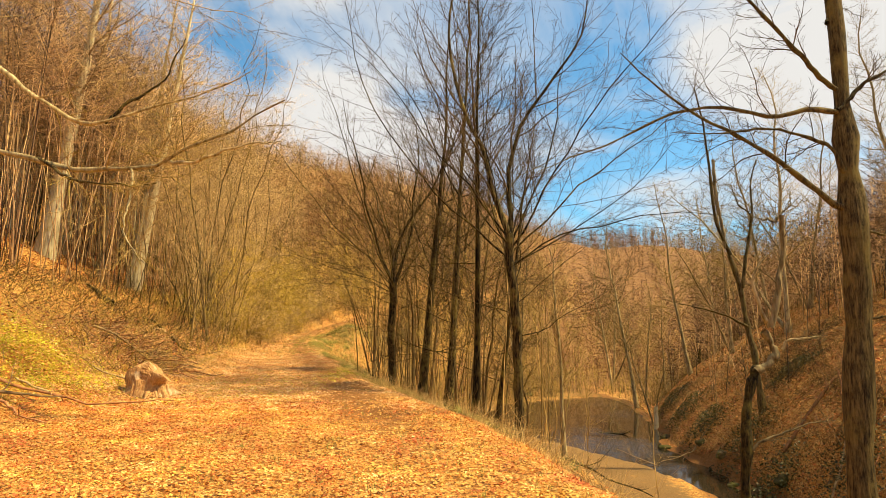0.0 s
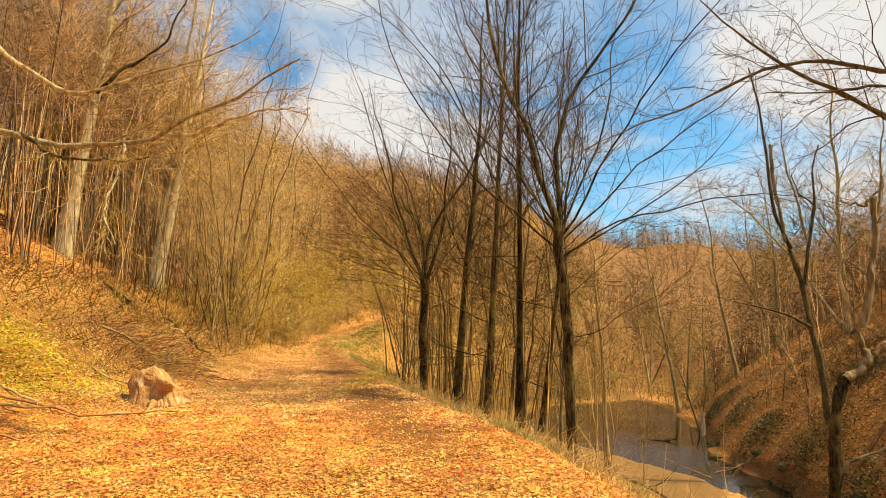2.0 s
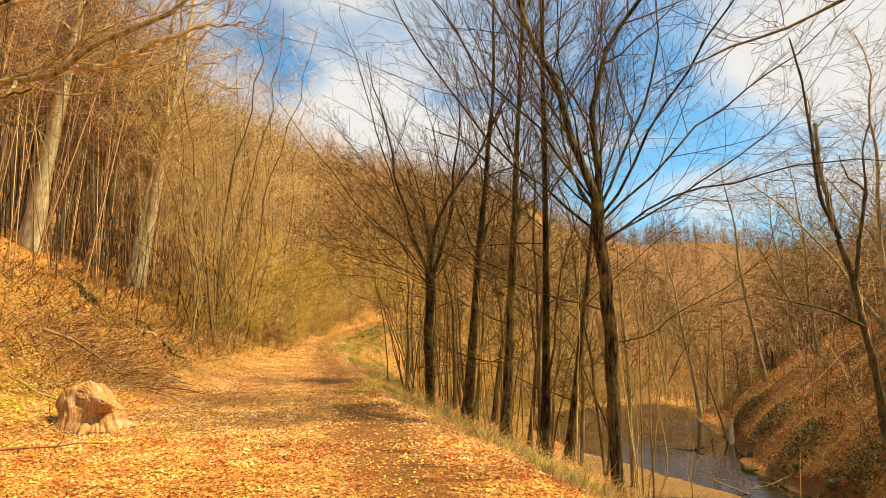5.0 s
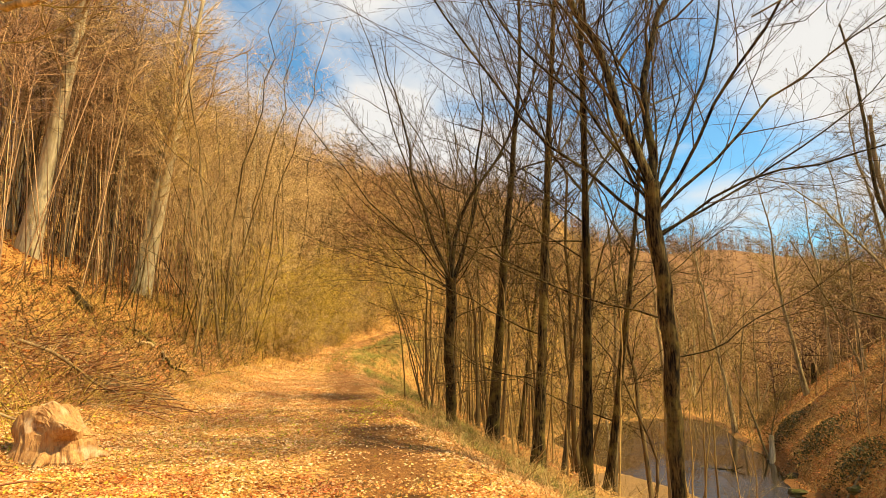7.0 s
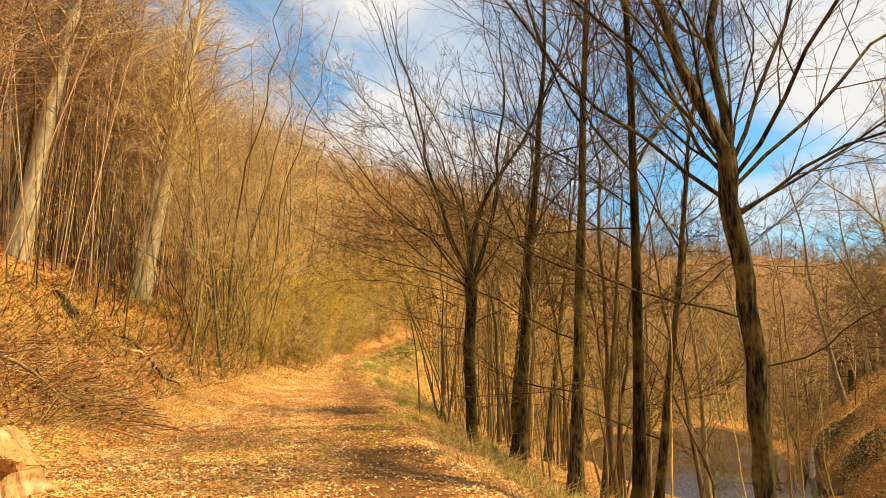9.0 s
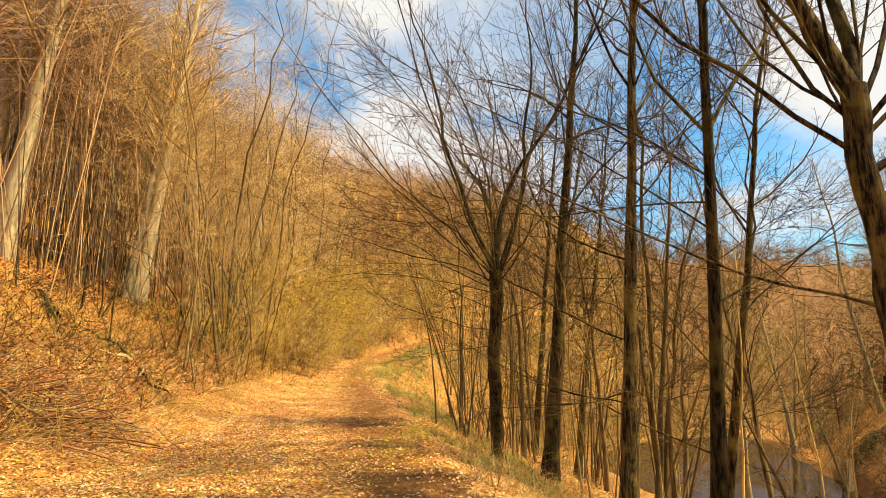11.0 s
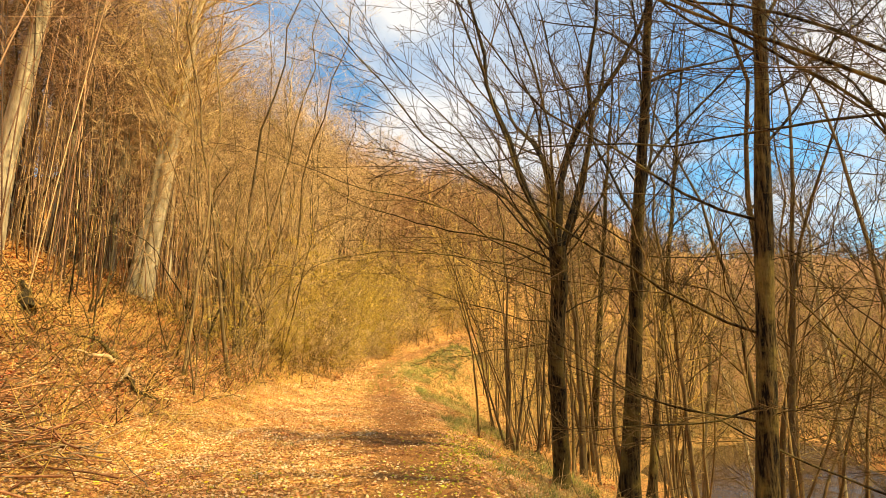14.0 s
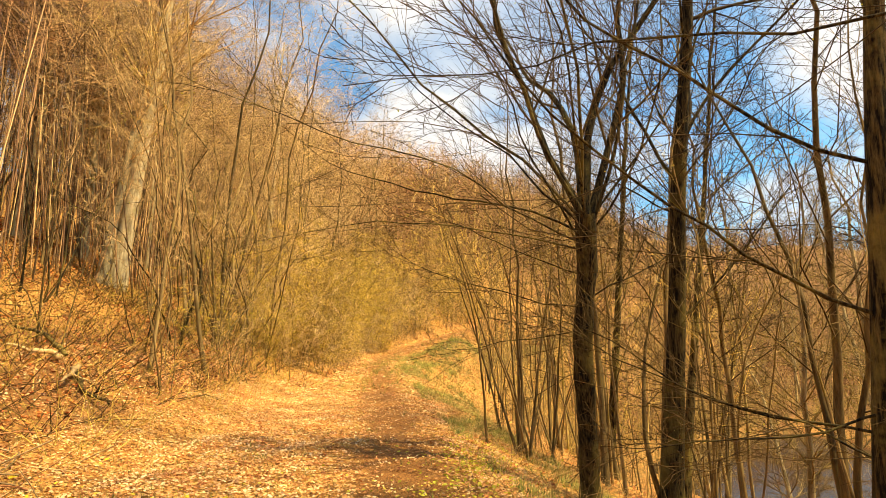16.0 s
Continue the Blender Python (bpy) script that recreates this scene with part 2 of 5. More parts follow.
def ground_mat():
    """Leaf litter over soil; the masks choose trodden soil, grass, sand, and mould with painted shade."""
    m, n, l, b = node_mat("leaf_litter_ground")
    geo = n.new("ShaderNodeNewGeometry")
    pos = geo.outputs["Position"]
    att = n.new("ShaderNodeAttribute")
    att.attribute_name = "cover"
    sep = n.new("ShaderNodeSeparateColor")
    l.new(att.outputs["Color"], sep.inputs[0])
    vor = n.new("ShaderNodeTexVoronoi")
    vor.inputs["Scale"].default_value = 17.0
    warp = noise_node(n, l, pos, 6.0, 3.0)
    add = n.new("ShaderNodeVectorMath")
    add.operation = "MULTIPLY_ADD"
    add.inputs[1].default_value = (0.12, 0.12, 0.12)
    l.new(warp.outputs["Color"], add.inputs[0])
    l.new(pos, add.inputs[2])
    l.new(add.outputs[0], vor.inputs["Vector"])
    sepv = n.new("ShaderNodeSeparateColor")
    l.new(vor.outputs["Color"], sepv.inputs[0])
    leaf = ramp_node(n, [(0.0, (0.09, 0.035, 0.013)), (0.3, (0.36, 0.145, 0.038)), (0.6, (0.60, 0.30, 0.08)), (1.0, (0.79, 0.53, 0.205))])
    l.new(sepv.outputs[0], leaf.inputs[0])
    big = noise_node(n, l, pos, 0.55, 6.0, 0.65)
    bigr = ramp_node(n, [(0.35, (0.68, 0.38, 0.11)), (0.62, (0.32, 0.14, 0.04))])
    l.new(big.outputs["Fac"], bigr.inputs[0])
    litter = mix_node(n, l, 0.35, leaf.outputs[0], bigr.outputs[0])
    fine = noise_node(n, l, pos, 45.0, 6.0, 0.7)
    soil = ramp_node(n, [(0.3, (0.15, 0.06, 0.02)), (0.7, (0.36, 0.165, 0.05))])
    l.new(fine.outputs["Fac"], soil.inputs[0])
    edge = noise_node(n, l, pos, 2.6, 6.0, 0.7)

    def mask(channel):
        ad = n.new("ShaderNodeMath")
        ad.operation = "MULTIPLY_ADD"
        ad.inputs[1].default_value, ad.inputs[2].default_value = 1.7, -0.85
        l.new(edge.outputs["Fac"], ad.inputs[0])
        a2 = n.new("ShaderNodeMath")
        a2.operation = "ADD"
        l.new(sep.outputs[channel], a2.inputs[0])
        l.new(ad.outputs[0], a2.inputs[1])
        r = ramp_node(n, [(0.30, (0, 0, 0)), (0.78, (1, 1, 1))])
        l.new(a2.outputs[0], r.inputs[0])
        return r.outputs[0]

    col = mix_node(n, l, mask(0), litter, soil.outputs[0])
    grass = ramp_node(n, [(0.35, (0.045, 0.04, 0.010)), (0.65, (0.24, 0.175, 0.05))])
    l.new(fine.outputs["Fac"], grass.inputs[0])
    col = mix_node(n, l, mask(1), col, grass.outputs[0])
    sand = ramp_node(n, [(0.3, (0.12, 0.065, 0.03)), (0.7, (0.31, 0.19, 0.085))])
    l.new(fine.outputs["Fac"], sand.inputs[0])
    col = mix_node(n, l, mask(2), col, sand.outputs[0])
    # leaf mould of the far woods; at the slope foot also painted shade
    mould_shade = ramp_node(n, [(0.35, (0.11, 0.055, 0.03)), (0.65, (0.26, 0.135, 0.06))])
    l.new(big.outputs["Fac"], mould_shade.inputs[0])
    col = mix_node(n, l, att.outputs["Alpha"], col, mould_shade.outputs[0])
    l.new(col, b.inputs["Base Color"])
    b.inputs["Roughness"].default_value = 0.85
    b.inputs["Specular IOR Level"].default_value = 0.2
    h = n.new("ShaderNodeMath")
    h.operation = "ADD"
    l.new(vor.outputs["Distance"], h.inputs[0])
    l.new(fine.outputs["Fac"], h.inputs[1])
    bump_node(n, l, h.outputs[0], 0.9, 0.05, b)
    return m


def water_mat():
    m, n, l, b = node_mat("brown_stream_water")
    b.inputs["Base Color"].default_value = (0.025, 0.018, 0.01, 1)
    b.inputs["Roughness"].default_value = 0.03
    b.inputs["IOR"].default_value = 1.33
    geo = n.new("ShaderNodeNewGeometry")
    rip = noise_node(n, l, geo.outputs["Position"], 4.5, 3.0)
    breeze = noise_node(n, l, geo.outputs["Position"], 0.16, 2.0)
    calm = ramp_node(n, [(0.42, (0.12, 0.12, 0.12)), (0.56, (1, 1, 1))])
    l.new(breeze.outputs["Fac"], calm.inputs[0])
    swell = n.new("ShaderNodeMath")
    swell.operation = "MULTIPLY"
    l.new(rip.outputs["Fac"], swell.inputs[0])
    l.new(calm.outputs[0], swell.inputs[1])
    bump_node(n, l, swell.outputs[0], 0.6, 0.03, b)
    return m


M_GROUND, M_WATER = ground_mat(), water_mat()


# ---- mesh helpers ----
def mesh_object(name, verts, faces, material, parent=None, smooth=True, label=""):
    """One mesh object from arrays; faces: a list of integer arrays, one for each face size."""
    me = bpy.data.meshes.new(name)
    verts = np.asarray(verts, dtype=np.float32)
    faces = [np.asarray(f, dtype=np.int32) for f in faces if len(f)]
    me.vertices.add(len(verts))
    me.vertices.foreach_set("co", verts.ravel())
    loops = np.concatenate([f.ravel() for f in faces])
    sizes = np.concatenate([np.full(len(f), f.shape[1], dtype=np.int32) for f in faces])
    starts = np.concatenate([[0], np.cumsum(sizes)[:-1]]).astype(np.int32)
    me.loops.add(len(loops))
    me.loops.foreach_set("vertex_index", loops)
    me.polygons.add(len(sizes))
    me.polygons.foreach_set("loop_start", starts)
    me.polygons.foreach_set("use_smooth", np.full(len(sizes), smooth, dtype=bool))
    me.update(calc_edges=True)
    me.validate()
    me.materials.append(material)
    ob = new(name, me)
    if parent is not None:
        ob.parent = parent
    if label:
        ob["label"] = label
    return ob


def part(name, bm, material, parent, label=""):
    me = bpy.data.meshes.new(name)
    bm.to_mesh(me)
    bm.free()
    me.materials.append(material)
    ob = new(name, me)
    ob.parent = parent
    if label:
        ob["label"] = label
    return ob


def unit(v):
    return v / np.maximum(np.linalg.norm(v, axis=-1, keepdims=True), 1e-9)


def curve_table(ys, xs, soft=4.0):
    """A smooth curve through a few stations, as a function."""
    lo, hi = ys[0], ys[-1]
    g = np.linspace(lo, hi, 1200)
    v = np.interp(g, ys, xs)
    k = max(3, int(soft / (hi - lo) * 1200))
    w = np.hanning(2 * k + 1)
    w /= w.sum()
    v = np.convolve(np.pad(v, k, mode="edge"), w, mode="valid")
    return lambda y: np.interp(y, g, v)


# ---- the lie of the land ----
path_x = curve_table([-40, 0, 5.6, 10, 14.4, 20.7, 33.9, 44, 51, 56, 62, 70, 80, 100, 120], [3, 0.1, -0.7, -1.5, -2.6, -4.4, -8.2, -11.1, -12.4, -11.9, -9.4, -5, 1, 12, 24], 2.5)
path_z = curve_table([-40, 0, 15, 25, 35, 48, 54, 60, 66, 74, 90, 120], [0, 0, 0.08, 0.25, 0.55, 1.25, 1.7, 2.7, 4.0, 5.6, 7.4, 8])
edge_r = curve_table([-40, 6, 10, 13, 15, 21, 45, 80], [2.2, 2.2, 2.3, 2.3, 2.0, 1.5, 1.3, 1.3], 2.0)
edge_l = curve_table([-40, 4, 12, 16, 20, 26, 34, 42, 60, 80], [-6, -6, -5.6, -4.6, -3.6, -2.9, -1.9, -1.0, -0.7, -0.9], 2.0)
shore_l = curve_table([-40, 20, 27, 33, 37, 40, 42, 45, 55, 61, 65, 68, 70, 95], [11, 11, 11.2, 10.3, 9.0, 7.4, 5.6, 4.5, 3.2, 5, 9, 14, 17.6, 17.6], 1.5)
shore_r = curve_table([-40, 20, 28, 38, 46, 53, 62, 70, 95], [13.3, 13.3, 13.4, 14, 15.6, 17.3, 18.4, 18.2, 18.2], 1.5)
hill_foot = curve_table([-40, 20, 28, 38, 46, 53, 62, 78, 100, 140, 200], [13.3, 13.3, 13.4, 14, 15.6, 17.3, 21.5, 30, 41, 58, 70], 1.5)
WATER = -5.2
shore_a, shore_b = shore_l, shore_r


def shore_l(y):
    """The near shore, with its small bays."""
    return shore_a(y) + 0.32 * np.sin(y * 0.43 + 1.3) + 0.22 * np.sin(y * 0.97) * np.sin(y * 0.21 + 0.5) + 0.10 * np.sin(y * 2.3 + 1 + np.sin(y * 0.7))


def shore_r(y):
    return shore_b(y) + 0.28 * np.sin(y * 0.39 + 2) + 0.2 * np.sin(y * 0.83) * np.sin(y * 0.27) + 0.10 * np.sin(y * 2.1 + np.sin(y * 0.6))



def bumps(x, y, size, seed):
    """Smooth uneven ground, about -1 to 1."""
    r = np.random.RandomState(seed)
    out = 0
    for k in range(7):
        a, f, p = r.uniform(0, 6.28), r.uniform(0.6, 2.2) / size, r.uniform(0, 6.28, 2)
        out = out + np.sin((x * math.cos(a) + y * math.sin(a)) * f * 3 + p[0]) * np.cos((y * math.cos(a) - x * math.sin(a)) * f * 2.3 + p[1])
    return out / 3.5


def height(x, y):
    x, y = np.asarray(x, float), np.asarray(y, float)
    s = x - path_x(y)
    zc = path_z(y)
    # the wooded slope beside the path
    d = np.maximum(0, edge_l(y) - s)
    top = np.interp(y, [20, 60, 110], [33, 22, 15])
    left = 0.28 * np.minimum(d, 2.5) + top * (1 - np.exp(-0.52 * np.maximum(0, d - 1.6) / top))
    # the bank down to the stream
    q = np.maximum(0, s - edge_r(y))
    steep = np.interp(q, [0, 0.5, 2, 3.4, 6, 8.5, 10, 400], [0, 0.18, 1.2, 2.3, 4.4, 5.8, 6.0, 6.0])
    crest = np.interp(q, [0, 0.8, 2, 3.4, 6, 9, 11, 400], [0, 0.24, 0.75, 1.35, 3.5, 5.6, 6.0, 6.0])
    steep = crest + (steep - crest) * np.clip((14 - y) / 3, 0, 1)
    shelf = np.interp(q, [0, 0.8, 2, 3.4, 5.2, 8, 10.5, 400], [0, 0.24, 0.72, 1.25, 1.75, 4.6, 6.0, 6.0])
    drop = steep + (shelf - steep) * np.clip((y - 15) / 5, 0, 1)
    z = zc + left - drop * (1 + zc / 6)
    z = z + 0.05 * bumps(x, y, 2.0, 3) + 0.16 * bumps(x, y, 6.0, 4) * np.clip(d / 3, 0, 1) + 1.3 * bumps(x, y, 40.0, 5) * np.clip(d / 40, 0, 1)
    z = z + 2.5 * np.exp(-((x + 7.3) / 2.0) ** 2 - ((y - 51) / 6.0) ** 2)
    floor = WATER + 0.13 + 0.10 * bumps(x, y, 5.0, 9) + 0.10 * np.clip(y - 95, 0, 40) ** 0.9
    z = np.where(s > 2.5, np.maximum(z, floor), z)
    # the far bank and its hill
    r = np.maximum(0, x - np.maximum(shore_b(y), hill_foot(y)))
    hill = np.interp(y, [25, 36], [2.8, 1.6]) * (1 - np.exp(-r / 2.2)) + 46 * (1 - np.exp(-0.70 * r / 46)) * np.interp(y, [25, 60, 100, 140], [1, 0.85, 0.6, 0.42]) + (0.45 * bumps(x, y, 5.0, 6) + 0.11 * bumps(x, y, 1.8, 7)) * np.clip(r / 4, 0, 1)
    z = np.where(x > shore_r(y), np.maximum(z, WATER + 0.1 + hill), z)
    # the channel
    ins = np.minimum(x - shore_l(y), shore_r(y) - x)
    z = np.where(ins > 0, np.minimum(z, WATER + 0.10 - np.minimum(0.9, 0.35 * ins)), z)
    # hills that close the valley
    t = np.clip((y - 110 - 0.25 * x) / 190, 0, 1)
    z = z + 46 * t * t * (3 - 2 * t) * (1 + 0.07 * bumps(x, y, 90.0, 8)) * np.interp(x, [-60, 20, 60, 97, 129, 200], [1.15, 1.2, 1.1, 0.95, 0.8, 0.5])
    return z


def grid_lines(lo, hi, a, b, step, grow):
    """Even lines between a and b, wider and wider out to lo and hi."""
    core = list(np.arange(a, b + step / 2, step))
    w, v = step, core[-1]
    while v < hi:
        w *= grow
        v += w
        core.append(v)
    w, v = step, core[0]
    while v > lo:
        w *= grow
        v -= w
        core.insert(0, v)
    return np.array(core)


def build_ground():
    gx, gy = grid_lines(-900, 900, -18, 25, 0.3, 1.08), grid_lines(-250, 1500, 2, 40, 0.3, 1.06)
    X, Y = np.meshgrid(gx, gy)
    Z = height(X, Y)
    V = np.stack([X, Y, Z], -1).reshape(-1, 3)
    nx, ny = len(gx), len(gy)
    i = (np.arange(ny - 1)[:, None] * nx + np.arange(nx - 1)[None, :]).ravel()
    ob = mesh_object("ground", V, [np.stack([i, i + 1, i + nx + 1, i + nx], -1)], M_GROUND)
    s = X - path_x(Y)
    soil = np.exp(-((s - 0.7) / 1.05) ** 2) * 0.9 * np.clip((Y - 4) / 9, 0.15, 1)
    q = s - edge_r(Y)
    grass = (0.25 * np.exp(-((q - 0.45) / 0.35) ** 2) + 0.42 * np.exp(-((q - 2.8) / 0.9) ** 2)) * np.clip((Y - 14) / 8, 0.1, 1) * np.clip(0.75 + 0.9 * bumps(X, Y, 3.0, 12), 0.1, 1.4)
    grass += 0.62 * np.exp(-((s + 8.5) / 2.2) ** 2 - ((Y - 13) / 5) ** 2) + 0.2 * np.exp(-((X + 7.6) / 2.0) ** 2 - ((Y - 49) / 7) ** 2)
    grass += 0.5 * np.clip((Y - 44) / 8, 0, 1) * np.clip((q - 1.0) / 2, 0, 1) * (X < shore_r(Y)) * (Y < 135)
    grass += 0.5 * np.clip((np.hypot(X, Y) - 90) / 30, 0, 1)
    low = np.clip((WATER + 0.75 - Z) / 0.5, 0, 1) * np.clip((shore_r(Y) - 2 - X) / 1.5, 0, 1) * np.clip((44 - Y) / 3, 0.15, 1)
    mud = 0.9 * np.clip((-2.2 - Z) / 1.5, 0, 1) * (s > 2) * (X < shore_r(Y) + 0.4) * (Y < 140) * (1 - np.clip(low * 2, 0, 1))
    far = 0.8 * np.clip((np.hypot(X, Y) - 62) / 30, 0, 1) * (np.abs(s) > 2.5)
    rust = 0.35 * np.clip((X - shore_r(Y)) / 2, 0, 1)
    # slope foot: leaf mould, with the shade among the stems painted in
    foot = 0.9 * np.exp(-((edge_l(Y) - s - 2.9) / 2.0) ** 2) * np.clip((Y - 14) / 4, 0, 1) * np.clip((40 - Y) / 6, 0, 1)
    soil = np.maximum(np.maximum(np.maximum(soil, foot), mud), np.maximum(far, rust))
    mould_shade = 0.9 * np.clip((np.hypot(X, Y) - 70) / 30, 0, 1) * (np.abs(s) > 2.5)
    mould_shade = np.maximum(mould_shade, 0.75 * foot * np.clip(0.8 + 0.5 * bumps(X, Y, 1.5, 15), 0, 1))
    cov = np.stack([soil, grass, low * 0.9, mould_shade], -1).reshape(-1, 4)
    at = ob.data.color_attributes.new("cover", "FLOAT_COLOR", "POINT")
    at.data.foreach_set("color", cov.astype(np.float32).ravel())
    tagged(ob, "leaf-strewn woodland ground with a trodden brown path and stream banks", "ground", kind="structure")


def build_water():
    ys = np.linspace(-40, 70, 135)
    n = 14
    V = []
    for y in ys:
        a, b = shore_l(y) - 0.6, shore_r(y) + 0.6
        for k in range(n):
            V.append((a + (b - a) * k / (n - 1), y, WATER))
    i = (np.arange(len(ys) - 1)[:, None] * n + np.arange(n - 1)[None, :]).ravel()
    ob = mesh_object("water", V, [np.stack([i, i + 1, i + n + 1, i + n], -1)], M_WATER)
    tagged(ob, "still brown stream pool mirroring blue sky and bare trees", "water", kind="structure")


build_ground()
build_water()


# ---- wood: tubes that branch ----
def tubes(P, R, sides):
    """Swept tubes along N lines of K points."""
    N, K, _ = P.shape
    T = np.empty_like(P)
    T[:, 1:-1], T[:, 0], T[:, -1] = P[:, 2:] - P[:, :-2], P[:, 1] - P[:, 0], P[:, -1] - P[:, -2]
    T = unit(T)
    mean = unit(P[:, -1] - P[:, 0])
    helper = np.where(np.abs(mean[:, 2:3]) < 0.8, np.array([[0.0, 0, 1]]), np.array([[1.0, 0, 0]]))
    U0 = unit(np.cross(mean, helper))[:, None, :]
    U = unit(U0 - (U0 * T).sum(-1, keepdims=True) * T)
    W = np.cross(T, U)
    a = np.arange(sides) * 2 * math.pi / sides
    ring = np.cos(a)[None, None, :, None] * U[:, :, None, :] + np.sin(a)[None, None, :, None] * W[:, :, None, :]
    V = (P[:, :, None, :] + R[:, :, None, None] * ring).reshape(-1, 3)
    n, k, j = np.meshgrid(np.arange(N), np.arange(K - 1), np.arange(sides), indexing="ij")
    a0 = (n * K + k) * sides + j
    a1 = (n * K + k) * sides + (j + 1) % sides
    F = np.stack([a0, a1, a1 + sides, a0 + sides], -1).reshape(-1, 4)
    return V, F


def spikes(A, B, r):
    """Three-sided pointed twigs from A to B."""
    N = len(A)
    T = unit(B - A)
    helper = np.where(np.abs(T[:, 2:3]) < 0.8, np.array([[0.0, 0, 1]]), np.array([[1.0, 0, 0]]))
    U = unit(np.cross(T, helper))
    W = np.cross(T, U)
    r = np.broadcast_to(np.asarray(r, float), (N,))[:, None]
    V = np.stack([A + r * U, A + r * (-0.5 * U + 0.87 * W), A + r * (-0.5 * U - 0.87 * W), B], 1).reshape(-1, 3)
    i = np.arange(N)[:, None] * 4
    F = np.concatenate([i + np.array([[0, 1, 3]]), i + np.array([[1, 2, 3]]), i + np.array([[2, 0, 3]])])
    return V, F


def grow(start, way, length, K, up, curl, rng):
    """Lines that start at points and wander, bending up (or down)."""
    N = len(start)
    P = np.empty((N, K, 3))
    P[:, 0] = start
    d = unit(way)
    step = (np.asarray(length) / (K - 1))[:, None]
    for k in range(1, K):
        P[:, k] = P[:, k - 1] + step * d
        d = unit(d + np.array([0, 0, 1.0]) * up / (K - 1) + rng.normal(0, curl / math.sqrt(K), (N, 3)))
    return P


def spawn(P, R, per, lo, hi, ang, ratio, K, up, curl, rfrac, rng, tip=0.3, minlen=0.0):
    """Side branches on each of the lines: points, radii."""
    N, Kp, _ = P.shape
    u = np.tile((np.arange(per) + 0.5) / per, (N, 1)) + rng.uniform(-0.5, 0.5, (N, per)) / per
    u = lo + (hi - lo) * u
    f = np.clip(u * (Kp - 1), 0, Kp - 1.001)
    k = f.astype(int)
    w = (f - k)[..., None]
    n = np.arange(N)[:, None]
    A, B = P[n, k], P[n, k + 1]
    pos = A * (1 - w) + B * w
    T = unit(B - A)
    r = R[n, k] * (1 - w[..., 0]) + R[n, k + 1] * w[..., 0]
    L = np.linalg.norm(np.diff(P, axis=1), axis=-1).sum(-1)[:, None]
    length = L * ratio * (1 - 0.6 * (u - lo) / max(hi - lo, 1e-6)) * rng.uniform(0.65, 1.25, u.shape)
    az = np.arange(per)[None, :] * 2.4 + rng.uniform(0, 6.28, (N, 1)) + rng.normal(0, 0.5, u.shape)
    helper = np.where(np.abs(T[..., 2:3]) < 0.85, np.array([0.0, 0, 1]), np.array([1.0, 0, 0]))
    U = unit(np.cross(T, helper))
    W = np.cross(T, U)
    perp = np.cos(az)[..., None] * U + np.sin(az)[..., None] * W
    a = np.radians(rng.uniform(ang[0], ang[1], u.shape))[..., None]
    way = np.cos(a) * T + np.sin(a) * perp
    length = np.maximum(length, minlen).ravel()
    Q = grow(pos.reshape(-1, 3), way.reshape(-1, 3), length, K, up, curl, rng)
    r0 = (r * rfrac).ravel()[:, None]
    return Q, r0 * np.linspace(1, tip, K)[None, :]


def twig_spikes(P, per, ratio, ang, r, rng, lo=0.15, up=0.15):
    """The finest twigs on each of the lines, with a spike that ends each line."""
    Q, _ = spawn(P, np.full(P.shape[:2], r), per, lo, 1.0, ang, ratio, 2, up, 0.0, 1.0, rng)
    return spikes(Q[:, 0], Q[:, 1], r)


def merge(pieces):
    """Joins (verts, faces) pieces; returns verts and the faces by size."""
    V, quads, tris, o = [], [], [], 0
    for v, f in pieces:
        V.append(v)
        (quads if f.shape[1] == 4 else tris).append(f + o)
        o += len(v)
    return np.concatenate(V), [np.concatenate(x) for x in (quads, tris) if x]


def trunk_line(base, top, K, wander, rng, bow=(0, 0)):
    u = np.linspace(0, 1, K)[:, None]
    P = np.asarray(base) * (1 - u) + np.asarray(top) * u
    P[:, 0] += bow[0] * np.sin(u[:, 0] * math.pi)
    P[:, 1] += bow[1] * np.sin(u[:, 0] * math.pi)
    P[1:, :2] += np.cumsum(rng.normal(0, wander / math.sqrt(K), (K - 1, 2)), 0) * np.linspace(0, 1, K - 1)[:, None]
    return P


def trunk_mesh(P, r0, r1, sides, parent, mat, flare=0.5, rng=None, name="trunk", label=""):
    K = len(P)
    u = np.linspace(0, 1, K)
    R = r0 + (r1 - r0) * u ** 0.72
    h = np.linalg.norm(P - P[0], axis=1)
    R = R * (1 + flare * np.exp(-h / (2.2 * r0 + 0.05)))
    V, F = tubes(P[None], R[None], sides)
    if rng is not None and sides >= 8:
        a = np.arange(sides) * 2 * math.pi / sides
        lob = 1 + 0.07 * np.sin(a * 3 + rng.uniform(0, 6)) + 0.05 * np.sin(a * 2 + rng.uniform(0, 6))
        wave = 1 + 0.04 * rng.normal(size=(K, 1))
        C = np.repeat(P, sides, 0)
        V = C + (V - C) * (lob[None, :] * wave).reshape(-1, 1)
    ob = mesh_object(name, V, [F], mat, parent, label=label)
    return ob, R


def compass(az, el):
    """Direction: az 0 is +x, 90 is +y; el degrees above level."""
    a, e = radians(az), radians(el)
    return np.array([math.cos(a) * math.cos(e), math.sin(a) * math.cos(e), math.sin(e)])


def empty_at(name, x, y, z):
    ob = new(name)
    ob.empty_display_size = 0.2
    ob.location = (x, y, z)
    return ob


